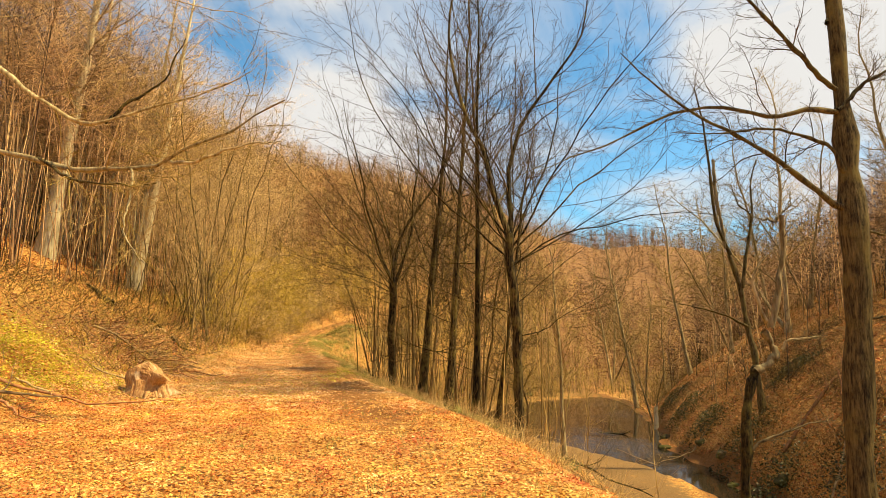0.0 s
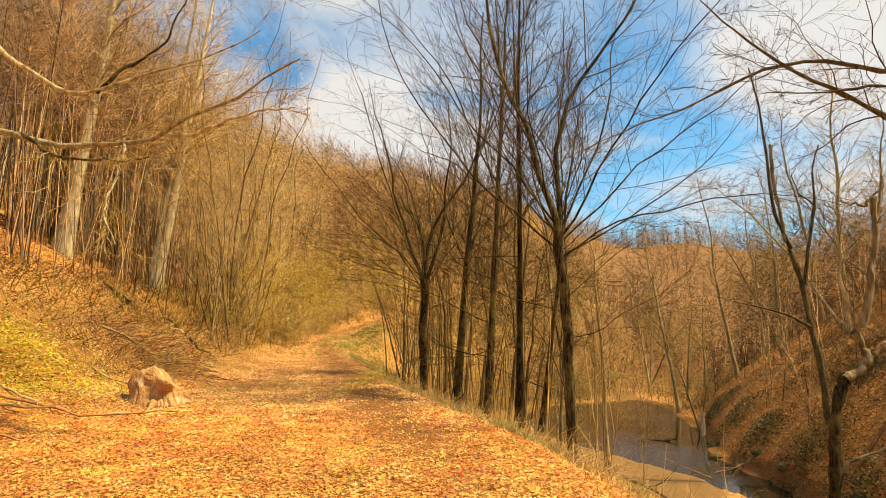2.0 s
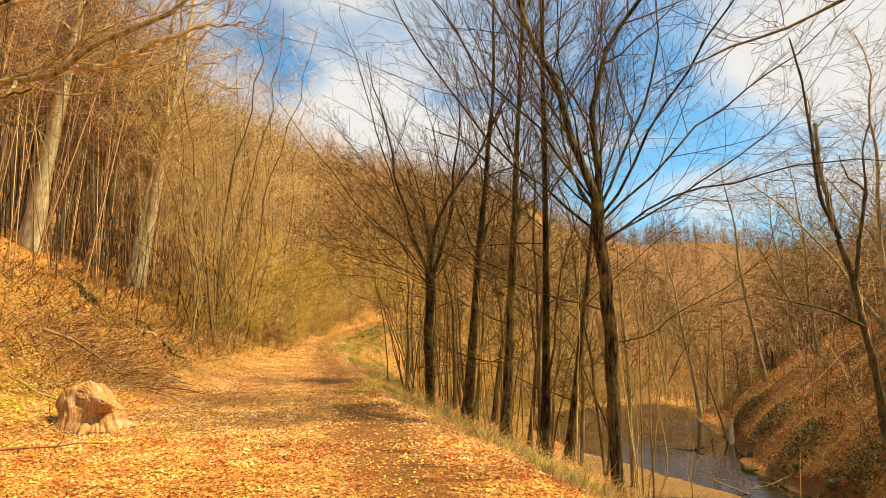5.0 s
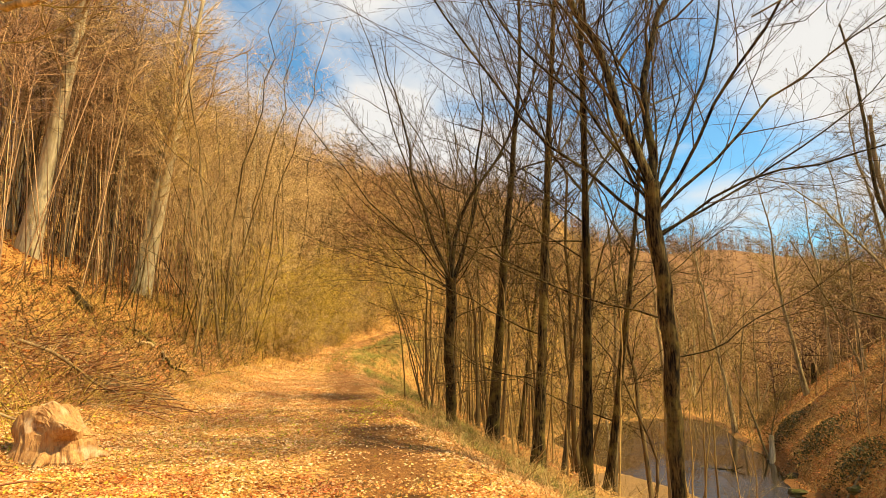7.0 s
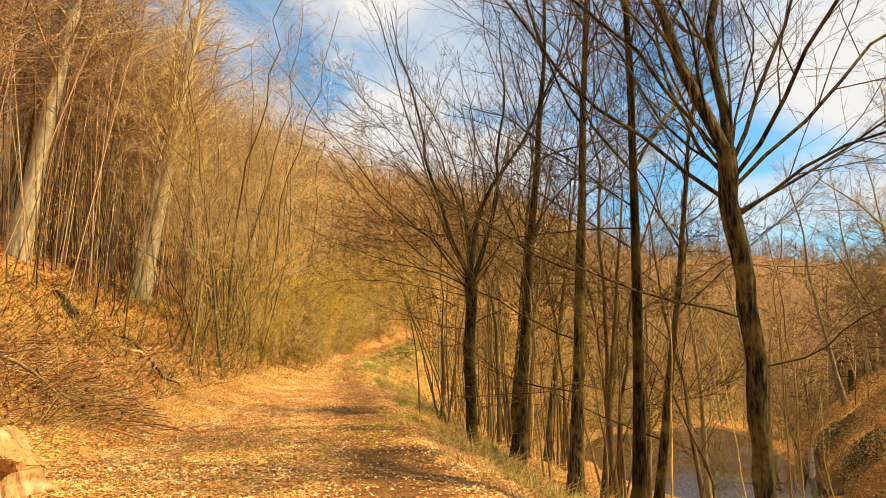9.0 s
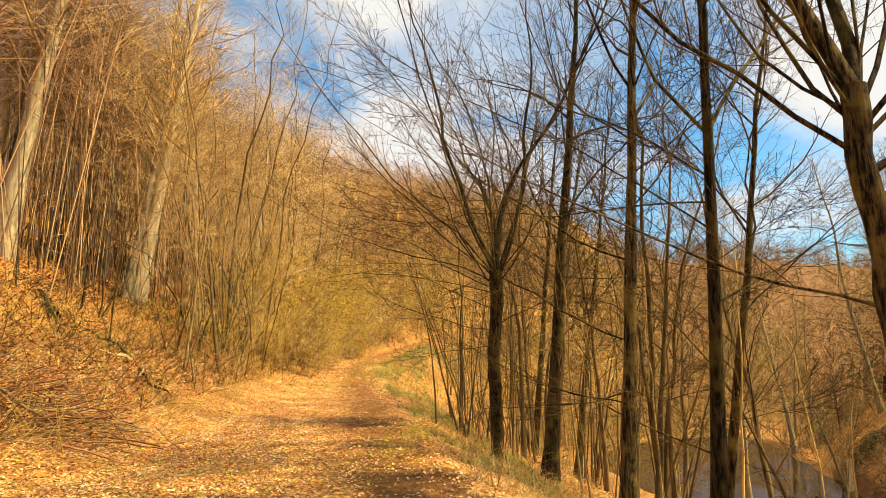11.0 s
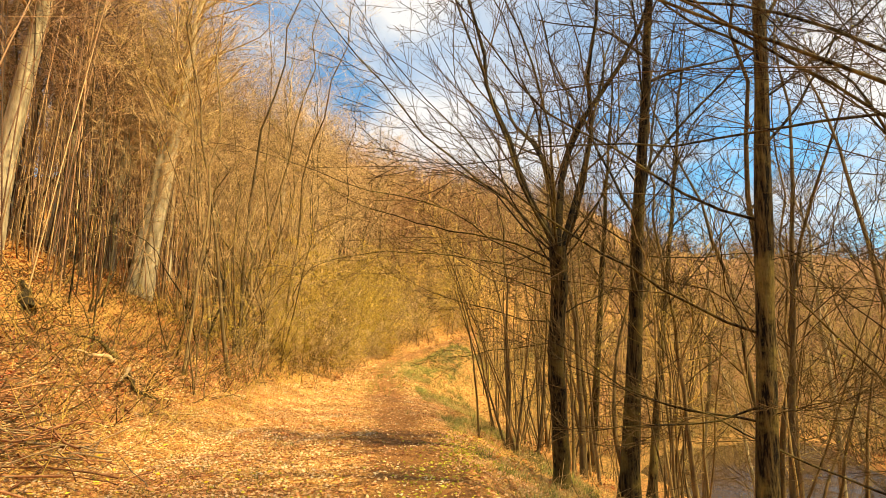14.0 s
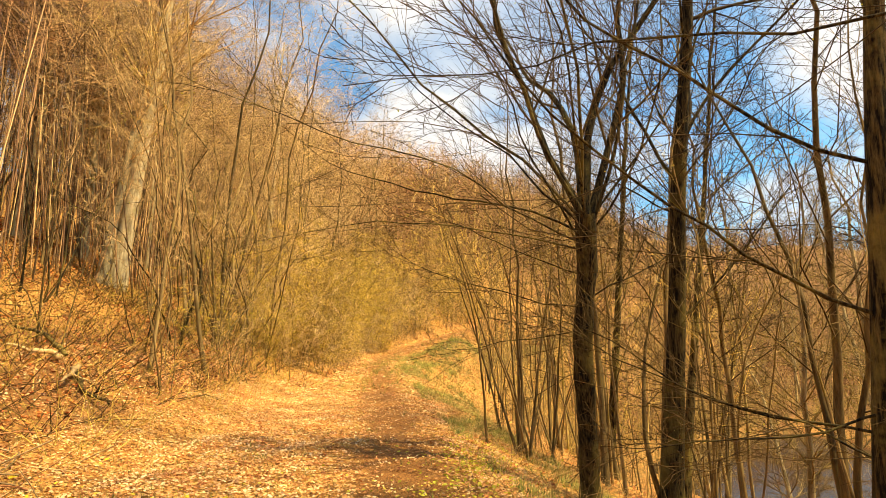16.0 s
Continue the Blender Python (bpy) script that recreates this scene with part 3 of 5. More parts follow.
def big_tree(label, x, y, top, r0, limbs, seed, bark_mat, twig_mat, dens=1.0, r1=None, bow=(0, 0), sink=0.15, group="", up=0.55, base_z=None, twig_r=0.0036, curl=0.30):
    """A bare tree: a trunk to top (dx, dy, height), limbs (share of the trunk, azimuth, rise, length, thickness), twigs."""
    rng = np.random.RandomState(seed)
    z = float(height(x, y)) if base_z is None else base_z
    e = empty_at("tree", x, y, z)
    tagged(e, label, "tree", group)
    P = trunk_line((0, 0, -sink), top, 18, 0.20, rng, bow)
    _, R = trunk_mesh(P, r0, r1 if r1 else r0 * 0.12, 12, e, bark_mat, 0.45, rng)
    lines, radii = [], []
    for share, az, el, length, thick in limbs:
        f = min(share * 17, 16.99)
        k = int(f)
        p = P[k] + (P[k + 1] - P[k]) * (f - k)
        thick *= 0.38 if thick < 0.095 else 0.62
        Q = grow(p[None], compass(az, el)[None], np.array([length]), 14, 0.5 * up, curl * 1.5, rng)
        rr = np.minimum(thick, 0.9 * R[k]) * np.linspace(1, 0.12, 14)[None] ** 0.9
        V, F = tubes(Q, rr, 7)
        mesh_object("limb", V, [F], bark_mat, e)
        lines.append(Q)
        radii.append(rr)
    Q, R1 = np.concatenate(lines), np.concatenate(radii)
    pieces = []
    a, ra = spawn(Q, R1, int(14 * dens), 0.12, 0.97, (20, 48), 0.42, 7, up * 0.3, 0.30, 0.42, rng, 0.25, 0.4)
    ra = np.maximum(ra, twig_r)
    pieces.append(tubes(a, ra, 4))
    if r1 is None:
        t, rt = spawn(P[None, 8:], R[None, 8:], int(14 * dens), 0.1, 0.98, (35, 65), 0.45, 7, up * 0.4, 0.3, 0.4, rng, 0.25)
        rt = np.maximum(rt, twig_r)
        pieces.append(tubes(t, rt, 4))
        a, ra = np.concatenate([a, t]), np.concatenate([ra, rt])
    b, rb = spawn(a, ra, int(8 * dens), 0.12, 0.97, (22, 48), 0.45, 4, 0.15, 0.3, 0.55, rng, 0.5, 0.2)
    rb = np.maximum(rb, twig_r * 0.75)
    pieces.append(tubes(b, rb, 3))
    pieces.append(twig_spikes(b, 4, 0.55, (25, 55), twig_r * 0.7, rng))
    V, F = merge(pieces)
    mesh_object("crown", V, F, twig_mat, e, label="bare fine twigs")
    tips = b[rng.choice(len(b), min(420, len(b)), replace=False), -1]
    V, F = leaf_cards(tips + rng.normal(0, 0.03, tips.shape), rng, 0.012, 0.028)
    mesh_object("young_leaves", V, [F], M_BUD, e, False, "tiny yellow-green opening leaves")
    return e


def slim_tree(name, category, label, tall, r0, seed, bark_mat, twig_mat, branches=30, start=0.25, ang=(30, 60), reach=0.3, twigs=6, fine=4, sides=6, lean=0.06, fork=0, buds=0, wander=0.25, up=0.8, twig_r=0.006, crook=0.4, spread=0.12, rise=(62, 80)):
    """A slender bare tree or sapling, standing at the origin."""
    rng = np.random.RandomState(seed)
    e = empty_at(name, 0, 0, 0)
    tagged(e, label, category)
    stems = []
    P = trunk_line((0, 0, -0.15), (rng.normal(0, lean) * tall, rng.normal(0, lean) * tall, tall), 14, wander, rng)
    _, R = trunk_mesh(P, r0, r0 * 0.15, sides, e, bark_mat, 0.3, rng, "stem")
    stems.append((P, R))
    for k in range(fork):
        az = rng.uniform(0, 360)
        Q = grow(np.array([[rng.normal(0, spread), rng.normal(0, spread), -0.25]]), compass(az, rng.uniform(*rise))[None], np.array([tall * rng.uniform(0.6, 0.95)]), 14, 0.25, crook, rng)[0]
        _, R2 = trunk_mesh(Q, r0 * rng.uniform(0.5, 0.9), r0 * 0.12, sides, e, bark_mat, 0.3, rng, "stem")
        stems.append((Q, R2))
    Ps, Rs = np.stack([s[0] for s in stems]), np.stack([s[1] for s in stems])
    a, ra = spawn(Ps, Rs, branches, start, 0.99, ang, reach, 5, up * 0.5, 0.45, 0.32, rng, 0.25, 0.3)
    ra = np.maximum(ra, twig_r)
    pieces = [tubes(a, ra, 3)]
    b, rb = spawn(a, ra, twigs, 0.12, 0.98, (22, 55), 0.48, 2, 0.3, 0.35, 0.6, rng, 0.5, 0.15)
    pieces.append(spikes(b[:, 0], b[:, 1], np.maximum(rb[:, 0], twig_r * 0.8)))
    if fine:
        pieces.append(twig_spikes(b, fine, 0.55, (25, 60), twig_r * 0.75, rng))
    V, F = merge(pieces)
    mesh_object("crown", V, F, twig_mat, e, label="bare fine twigs")
    if buds:
        pick = rng.choice(len(b), min(buds, len(b)), replace=len(b) < buds)
        c = b[pick, -1] + rng.normal(0, 0.08, (len(pick), 3))
        V, F = leaf_cards(c, rng, 0.025, 0.055)
        mesh_object("young_leaves", V, [F], M_BUD, e, False, "tiny yellow-green opening leaves")
    return e


def leaf_cards(C, rng, lo, hi, flat=0.0, normals=None):
    """Folded pointed leaves: two triangles on a midrib, at the points C."""
    N = len(C)
    a = rng.uniform(0, 6.28, N)
    along = np.stack([np.cos(a), np.sin(a), rng.normal(0, 0.25 if flat else 0.7, N)], -1)
    along = unit(along)
    nrm = np.array([0, 0, 1.0]) + rng.normal(0, 0.42 if flat else 1.0, (N, 3))
    side = unit(np.cross(along, nrm))
    nrm = np.cross(side, along)
    L = rng.uniform(lo, hi, N)[:, None]
    Wd = L * rng.uniform(0.28, 0.42, (N, 1))
    curl = L * rng.uniform(0.02, 0.2, (N, 1))
    V = np.stack([C - along * L * 0.5, C + side * Wd + nrm * curl, C + along * L * 0.5 + nrm * curl * 0.4, C - side * Wd + nrm * curl], 1).reshape(-1, 3)
    i = np.arange(N)[:, None] * 4
    F = np.concatenate([i + np.array([[0, 2, 1]]), i + np.array([[0, 3, 2]])])
    return V, F


def place(ob, x, y, turn=0.0, size=1.0, lean=(0.0, 0.0), sink=0.0):
    return Matrix.Translation((x, y, float(height(x, y)) - sink)) @ pose(0, 0, 0, lean[0], lean[1], turn) @ Matrix.Diagonal((size, size, size, 1))


# ---- trees along the top of the stream bank ----
BANK = "bare dark-barked tree on the grassy top of the stream bank"


def rooted(x0, y0, vx, vy):
    """Where a trunk that crosses level zero at (x0, y0), leaning (vx, vy) a metre, meets the ground."""
    z = 0.0
    for k in range(6):
        z = float(height(x0 + vx * z, y0 + vy * z))
    return x0 + vx * z, y0 + vy * z


def bank_tree(label, line, tall, r0, limbs, seed, dens=1.0, r1=None, bow=(0, 0), up=0.55, group="bank trees"):
    x, y = rooted(*line)
    tall -= float(height(x, y))
    if r1 is None:
        rl = np.random.RandomState(seed + 40)
        limbs = limbs + [(rl.uniform(0.12, 0.36), rl.choice([180, 5, 200]) + rl.normal(0, 18), rl.uniform(-4, 22), rl.uniform(3.0, 6.0), 0.04) for k in range(1)]
        limbs = limbs + [(rl.uniform(0.14, 0.5), rl.uniform(0, 360), rl.uniform(-5, 40), rl.uniform(1.2, 2.6), 0.016) for k in range(7)]
        limbs = limbs + [(rl.uniform(0.36, 0.92), rl.uniform(0, 360), rl.uniform(46, 68), rl.uniform(2.4, 4.6), 0.05) for k in range(5)]
    else:
        rl = np.random.RandomState(seed + 40)
        limbs = limbs + [(rl.uniform(0.9, 0.99), rl.uniform(0, 360), rl.uniform(40, 75), rl.uniform(5, 8), 0.05) for k in range(6)]
    return big_tree(label, x, y, (line[2] * tall, line[3] * tall, tall), r0, limbs, seed, M_RIVER, M_RIVER_TWIG, dens, r1, bow, group=group, up=up)


bank_tree("multi-forked dark hornbeam with a swollen fork beside the path", (-2.03, 25.0, -0.02, -0.2), 3.68, 0.135,
          [(0.97, 100, 72, 7, 0.10), (0.97, 150, 66, 8, 0.10), (0.99, 190, 60, 9, 0.085), (0.97, 260, 60, 7, 0.07), (0.95, 30, 68, 8, 0.10), (0.9, 320, 66, 7, 0.08), (0.98, 60, 80, 9, 0.11),
           (0.97, 172, 50, 9, 0.07), (0.93, 180, 30, 5.5, 0.05), (0.88, 195, 14, 5, 0.04), (0.9, 230, 35, 5, 0.045), (0.8, 170, 20, 4, 0.03), (0.72, 15, 30, 3, 0.04), (0.7, 200, 5, 4, 0.03), (0.62, 165, -4, 3.6, 0.025), (0.9, 205, 20, 6, 0.04)], 11, 0.7, 0.14)
bank_tree(BANK, (-0.78, 25.3, 0.08, -0.06), 13.95, 0.195, [(0.36, 160, 62, 7, 0.08), (0.40, 20, 62, 7, 0.08), (0.36, 40, 70, 8, 0.08), (0.5, 250, 60, 6, 0.06), (0.33, 190, 25, 4.5, 0.04), (0.22, 10, 40, 5, 0.05), (0.58, 100, 65, 5, 0.06), (0.62, 330, 60, 5, 0.05), (0.36, 300, 40, 4, 0.04), (0.25, 20, 52, 4, 0.05)], 12, 0.8)
bank_tree(BANK, (0.26, 29.0, 0.12, 0.0), 10.27, 0.12, [(0.4, 30, 55, 5, 0.05), (0.5, 170, 60, 5, 0.05), (0.6, 270, 60, 5, 0.05), (0.35, 180, 40, 4, 0.03)], 13, 0.8)
bank_tree(BANK, (-0.86, 32.8, 0.11, -0.12), 11.30, 0.15, [(0.35, 30, 60, 6, 0.06), (0.45, 170, 60, 6, 0.06), (0.55, 260, 60, 5, 0.05), (0.3, 200, 40, 4, 0.03)], 14, 0.8)
bank_tree(BANK, (0.24, 21.36, 0.06, -0.06), 13.97, 0.155, [(0.30, 178, 20, 6.5, 0.055), (0.46, 30, 55, 7, 0.07), (0.5, 200, 55, 7, 0.07), (0.21, 186, 20, 6, 0.05), (0.155, 190, -10, 2.6, 0.035), (0.58, 300, 60, 6, 0.06), (0.64, 120, 60, 5, 0.05), (0.40, 10, 35, 5, 0.04), (0.36, 15, 45, 5, 0.05), (0.44, 170, 40, 6, 0.05)], 15)
bank_tree(BANK, (1.01, 19.2, 0.03, -0.12), 12.88, 0.125, [(0.42, 30, 58, 7, 0.08), (0.42, 165, 55, 7, 0.07), (0.5, 250, 55, 6, 0.05), (0.26, 10, 30, 4, 0.03), (0.55, 80, 60, 6, 0.06), (0.33, 200, 30, 5, 0.04), (0.38, 150, 40, 6, 0.05)], 16)
bank_tree(BANK, (2.07, 22.0, 0.12, -0.12), 9.38, 0.12, [(0.45, 40, 65, 6, 0.06), (0.5, 160, 65, 6, 0.06), (0.38, 20, 45, 5, 0.045), (0.6, 260, 60, 4, 0.04)], 26, 0.8)
bank_tree("leaning dark tree forking into long ascending limbs on the bank", (2.0, 16.75, -0.055, -0.06), 4.35, 0.108,
          [(0.99, 165, 70, 9, 0.14), (0.97, 60, 80, 9, 0.12), (0.88, 168, 42, 9, 0.075), (0.95, 20, 60, 8, 0.08), (0.92, 340, 50, 8, 0.08), (0.84, 350, 34, 7, 0.06), (0.85, 25, 26, 7, 0.06), (0.97, 190, 52, 8, 0.07), (0.62, 175, 20, 6, 0.045), (0.52, 10, 10, 4, 0.035), (0.93, 140, 55, 8, 0.07), (0.9, 5, 44, 9, 0.07)], 17, 1.0, 0.12)


def snag():
    """A crooked tree: a dark trunk, a pale elbow to one side, and two kinked tops."""
    r = np.random.RandomState(19)
    x, y = 8.4, 18.0
    e = tagged(empty_at("tree", x, y, float(height(x, y))), "crooked dark tree with a pale kinked elbow by the stream", "tree", "bank trees")
    runs = ((((8.3, 18, -5.3), (8.45, 18, -2.9), (8.6, 18, -1.65), (8.6, 18, -0.73), (8.76, 18, 0.06), (8.96, 18, 0.53), (9.12, 18, 0.66)), 0.16, 0.12, M_RIVER, "trunk"),
            (((9.0, 18, 0.58), (9.25, 18, 0.73), (9.59, 18, 0.94), (9.77, 18, 1.18), (9.68, 18, 1.5), (9.49, 18, 1.85)), 0.12, 0.10, M_ALDER, "bough"),
            (((9.49, 18, 1.82), (9.67, 18, 2.4), (9.86, 18, 3.14), (9.98, 18, 3.81), (9.97, 18, 4.66), (9.92, 18, 5.1)), 0.095, 0.06, M_ALDER, "limb"),
            (((9.95, 18, 4.95), (9.75, 18.1, 5.15), (9.6, 18.2, 5.12), (9.4, 18.2, 5.3)), 0.04, 0.012, M_ALDER, "limb"),
            (((9.93, 18, 5.0), (10.15, 18, 5.3), (10.35, 17.9, 5.5), (10.4, 17.9, 5.9)), 0.035, 0.01, M_ALDER, "limb"),
            (((9.49, 18, 1.82), (9.33, 18, 2.23), (9.2, 18, 2.81), (9.15, 18, 3.22), (9.35, 18, 3.73), (9.65, 18, 3.98)), 0.07, 0.015, M_ALDER, "limb"),
            (((9.78, 18, 1.21), (10.05, 18, 1.42), (10.34, 17.9, 1.53), (10.8, 17.8, 1.5)), 0.05, 0.012, M_ALDER, "limb"),
            (((8.64, 18, -1.66), (8.99, 17.9, -1.28), (9.49, 17.8, -1.04), (10.08, 17.7, -0.73), (10.7, 17.6, -0.6)), 0.05, 0.01, M_ALDER, "limb"))
    boughs(e, (x, y, float(height(x, y))), runs, M_ALDER, r, 6)


def leaning_tree():
    """A slim tree across the stream that leans and forks high up."""
    r = np.random.RandomState(24)
    x, y = 15.9, 31.4
    e = tagged(empty_at("tree", x, y, float(height(x, y))), "slim leaning bare tree with a broken top across the stream", "tree", "alders on the far bank")
    runs = ((((16.14, 31.33, -6.11), (15.82, 31.33, -2.05), (15.66, 31.33, 0.46), (15.41, 31.33, 2.00), (15.29, 31.33, 3.83), (14.80, 31.33, 5.70)), 0.16, 0.11, M_STOUT, "trunk"),
            (((14.80, 31.33, 5.70), (14.12, 31.33, 7.05), (13.85, 31.33, 8.99), (13.75, 31.33, 11.23), (13.60, 31.33, 12.98), (13.27, 31.45, 14.70)), 0.10, 0.03, M_STOUT, "limb"),
            (((14.57, 31.33, 6.08), (14.32, 31.33, 8.15), (14.32, 31.33, 10.79)), 0.09, 0.075, M_ALDER, "limb"),
            (((15.31, 31.33, 4.01), (15.57, 31.33, 5.70), (16.14, 31.33, 7.86), (16.14, 31.33, 9.53), (16.60, 31.45, 10.79)), 0.09, 0.03, M_STOUT, "limb"),
            (((16.08, 31.33, 7.80), (15.34, 31.33, 8.38), (15.11, 31.33, 9.41)), 0.05, 0.015, M_STOUT, "limb"),
            (((15.45, 31.33, 2.05), (14.30, 31.10, 2.63), (12.92, 30.99, 3.09), (11.08, 30.76, 3.43)), 0.06, 0.012, M_STOUT, "limb"))
    boughs(e, (x, y, float(height(x, y))), runs, M_ALDER, r, 9)


def stout_tree():
    """The stout tree by the start of the walk, with long level limbs."""
    r = np.random.RandomState(18)
    x, y = 7.9, 12.2
    e = tagged(empty_at("tree", x, y, float(height(x, y))), "stout smooth-barked tree with long sweeping limbs on the bank", "tree", "bank trees")
    runs = ((((7.85, 12.2, -4.9), (7.97, 12.2, -1.44), (8.07, 12.2, 0.45), (8.16, 12.2, 1.97), (8.22, 12.2, 3.44), (8.18, 12.2, 4.6), (8.2, 12.2, 6.16), (8.22, 12.2, 7.65), (8.25, 12.3, 9.5), (8.1, 12.4, 12), (8.2, 12.5, 15)), 0.31, 0.08, M_STOUT, "trunk"),
            (((8.08, 12.2, 4.14), (7.53, 12.2, 4.49), (7.0, 12.2, 4.96), (6.34, 12.2, 5.44), (5.78, 12.2, 5.8), (4.87, 12.2, 6.28), (4.2, 12.2, 6.9), (3.63, 12.2, 7.52)), 0.068, 0.011, M_STOUT, "limb"),
            (((8.2, 12.2, 6.2), (7.68, 12.2, 6.28), (6.96, 12.2, 6.04), (6.28, 12.2, 6.28), (5.34, 12.2, 6.34), (4.51, 12.2, 5.98), (3.44, 12.2, 5.44), (2.5, 12.2, 5.14), (1.68, 12.2, 4.72)), 0.058, 0.007, M_STOUT, "limb"),
            (((8.19, 12.2, 6.65), (7.75, 12.2, 7.02), (7.31, 12.2, 7.52), (6.77, 12.2, 8.15), (6.32, 12.2, 8.67), (5.2, 12.2, 9.9)), 0.061, 0.018, M_STOUT, "limb"),
            (((8.18, 12.2, 4.9), (7.96, 12.2, 5.44), (7.62, 12.2, 5.56), (6.94, 12.2, 5.74), (6.35, 12.2, 5.68), (5.65, 12.2, 5.56), (4.72, 12.2, 5.62)), 0.051, 0.008, M_STOUT, "limb"),
            (((8.17, 12.2, 3.9), (8.49, 12.2, 3.67), (8.91, 12.2, 3.56), (9.7, 12.2, 3.33)), 0.034, 0.012, M_STOUT, "limb"),
            (((8.2, 12.2, 6.2), (8.78, 12.2, 6.78), (9.26, 12.2, 7.02), (10.16, 12.2, 7.52)), 0.048, 0.018, M_STOUT, "limb"),
            (((8.2, 12.3, 8.2), (9.0, 12.8, 9.2), (9.6, 13.5, 10.4)), 0.054, 0.012, M_STOUT, "limb"),
            (((8.2, 12.3, 8.8), (7.2, 11.6, 10), (6.4, 11.0, 11.4)), 0.054, 0.012, M_STOUT, "limb"),
            (((8.15, 12.2, 1.6), (8.4, 12.3, 1.9), (8.7, 12.2, 2.0), (9.2, 12.1, 2.6)), 0.03, 0.01, M_STOUT, "limb"))
    boughs(e, (x, y, float(height(x, y))), runs, M_RIVER_TWIG, r, 15)


def boughs(e, origin, runs, twig_mat, r, per=9):
    """Bent limbs along the given runs of points, with their twigs, under the tree e."""
    pieces = []
    for pts, ra, rb, mat, kind in runs:
        P = np.array(pts)
        u = np.linspace(0, len(P) - 1, 22)
        Q = np.stack([np.interp(u, np.arange(len(P)), P[:, k]) for k in range(3)], -1)
        Q[1:-1] = 0.25 * Q[:-2] + 0.5 * Q[1:-1] + 0.25 * Q[2:]
        Q += np.cumsum(r.normal(0, 0.018, Q.shape), 0)
        Q -= np.array(origin)
        rr = np.interp(np.linspace(0, 1, 22), [0, 1], [ra, rb]) * (1 + 0.15 * r.normal(size=22))
        V, F = tubes(Q[None], rr[None], 9)
        mesh_object(kind, V, [F], mat, e)
        if kind == "limb":
            a, rt = spawn(Q[None], rr[None], per, 0.25, 0.97, (25, 60), 0.3, 7, 0.3, 0.45, 0.30, r, 0.25, 0.4)
            b, rb2 = spawn(a, rt, 7, 0.15, 0.97, (25, 55), 0.45, 4, 0.2, 0.4, 0.5, r, 0.4, 0.2)
            pieces += [tubes(a, np.maximum(rt, 0.0045), 4), tubes(b, np.maximum(rb2, 0.0035), 3), twig_spikes(b, 4, 0.5, (25, 60), 0.003, r)]
    V, F = merge(pieces)
    mesh_object("crown", V, F, twig_mat, e, label="bare crooked twigs")


stout_tree()
snag()
leaning_tree()
spreading = big_tree("spreading tree with long crooked sunlit boughs over the path", -11.2, 12.6, (1.0, 0.6, 12), 0.26,
                     [(0.62, 30, 30, 7, 0.08), (0.68, 70, 35, 7, 0.07), (0.6, 150, 30, 6, 0.07), (0.7, 240, 40, 6, 0.06), (0.8, 20, 35, 6, 0.06)], 20, M_POLE, M_POLE, 1.1, group="trees on the slope", up=0.35, curl=0.6)
B1 = ((-11.1, 12.6, 5.9), (-9.1, 12.3, 5.4), (-8.3, 12.2, 5.2), (-7.7, 12.1, 4.98), (-7.15, 12.1, 4.93), (-6.6, 12.0, 4.97), (-5.9, 11.9, 4.94), (-5.5, 11.8, 5.06), (-5.1, 11.7, 5.32), (-4.6, 11.7, 5.48), (-4.05, 11.6, 5.64), (-3.7, 11.5, 5.87), (-3.1, 11.4, 6.06))
B2 = ((-11.0, 12.7, 7.9), (-9.5, 12.7, 7.36), (-8.9, 12.5, 6.74), (-8.2, 12.4, 6.43), (-7.7, 12.3, 6.02), (-7.0, 12.2, 5.98), (-6.45, 12.2, 6.17), (-5.9, 12.2, 6.36), (-5.2, 12.2, 6.6), (-4.4, 12.2, 6.93), (-3.9, 12.2, 7.15))
boughs(spreading, (-11.2, 12.6, float(height(-11.2, 12.6))),
       ((B1, 0.065, 0.012, M_ALDER, "limb"), (B2, 0.055, 0.010, M_ALDER, "limb"),
        (((-5.5, 11.8, 5.03), (-4.95, 11.7, 4.95), (-4.3, 11.6, 5.11), (-3.55, 11.5, 5.29), (-3.05, 11.4, 5.22)), 0.04, 0.01, M_ALDER, "limb"),
        (((-6.28, 12.00, 4.93), (-5.90, 11.20, 4.36), (-5.61, 10.40, 3.78), (-5.13, 9.60, 3.20), (-4.44, 8.80, 2.74)), 0.028, 0.008, M_ALDER, "limb"),
        (((-8.3, 12.2, 5.2), (-7.2, 11.6, 4.6), (-6.2, 11.2, 4.35), (-5.2, 10.9, 4.3)), 0.035, 0.01, M_RIVER, "limb"),
        (((-7.0, 12.2, 5.98), (-6.6, 12.4, 6.7), (-6.0, 12.6, 7.3), (-5.6, 12.6, 8.2)), 0.04, 0.01, M_RIVER, "limb")),
       M_POLE, np.random.RandomState(23), 14)

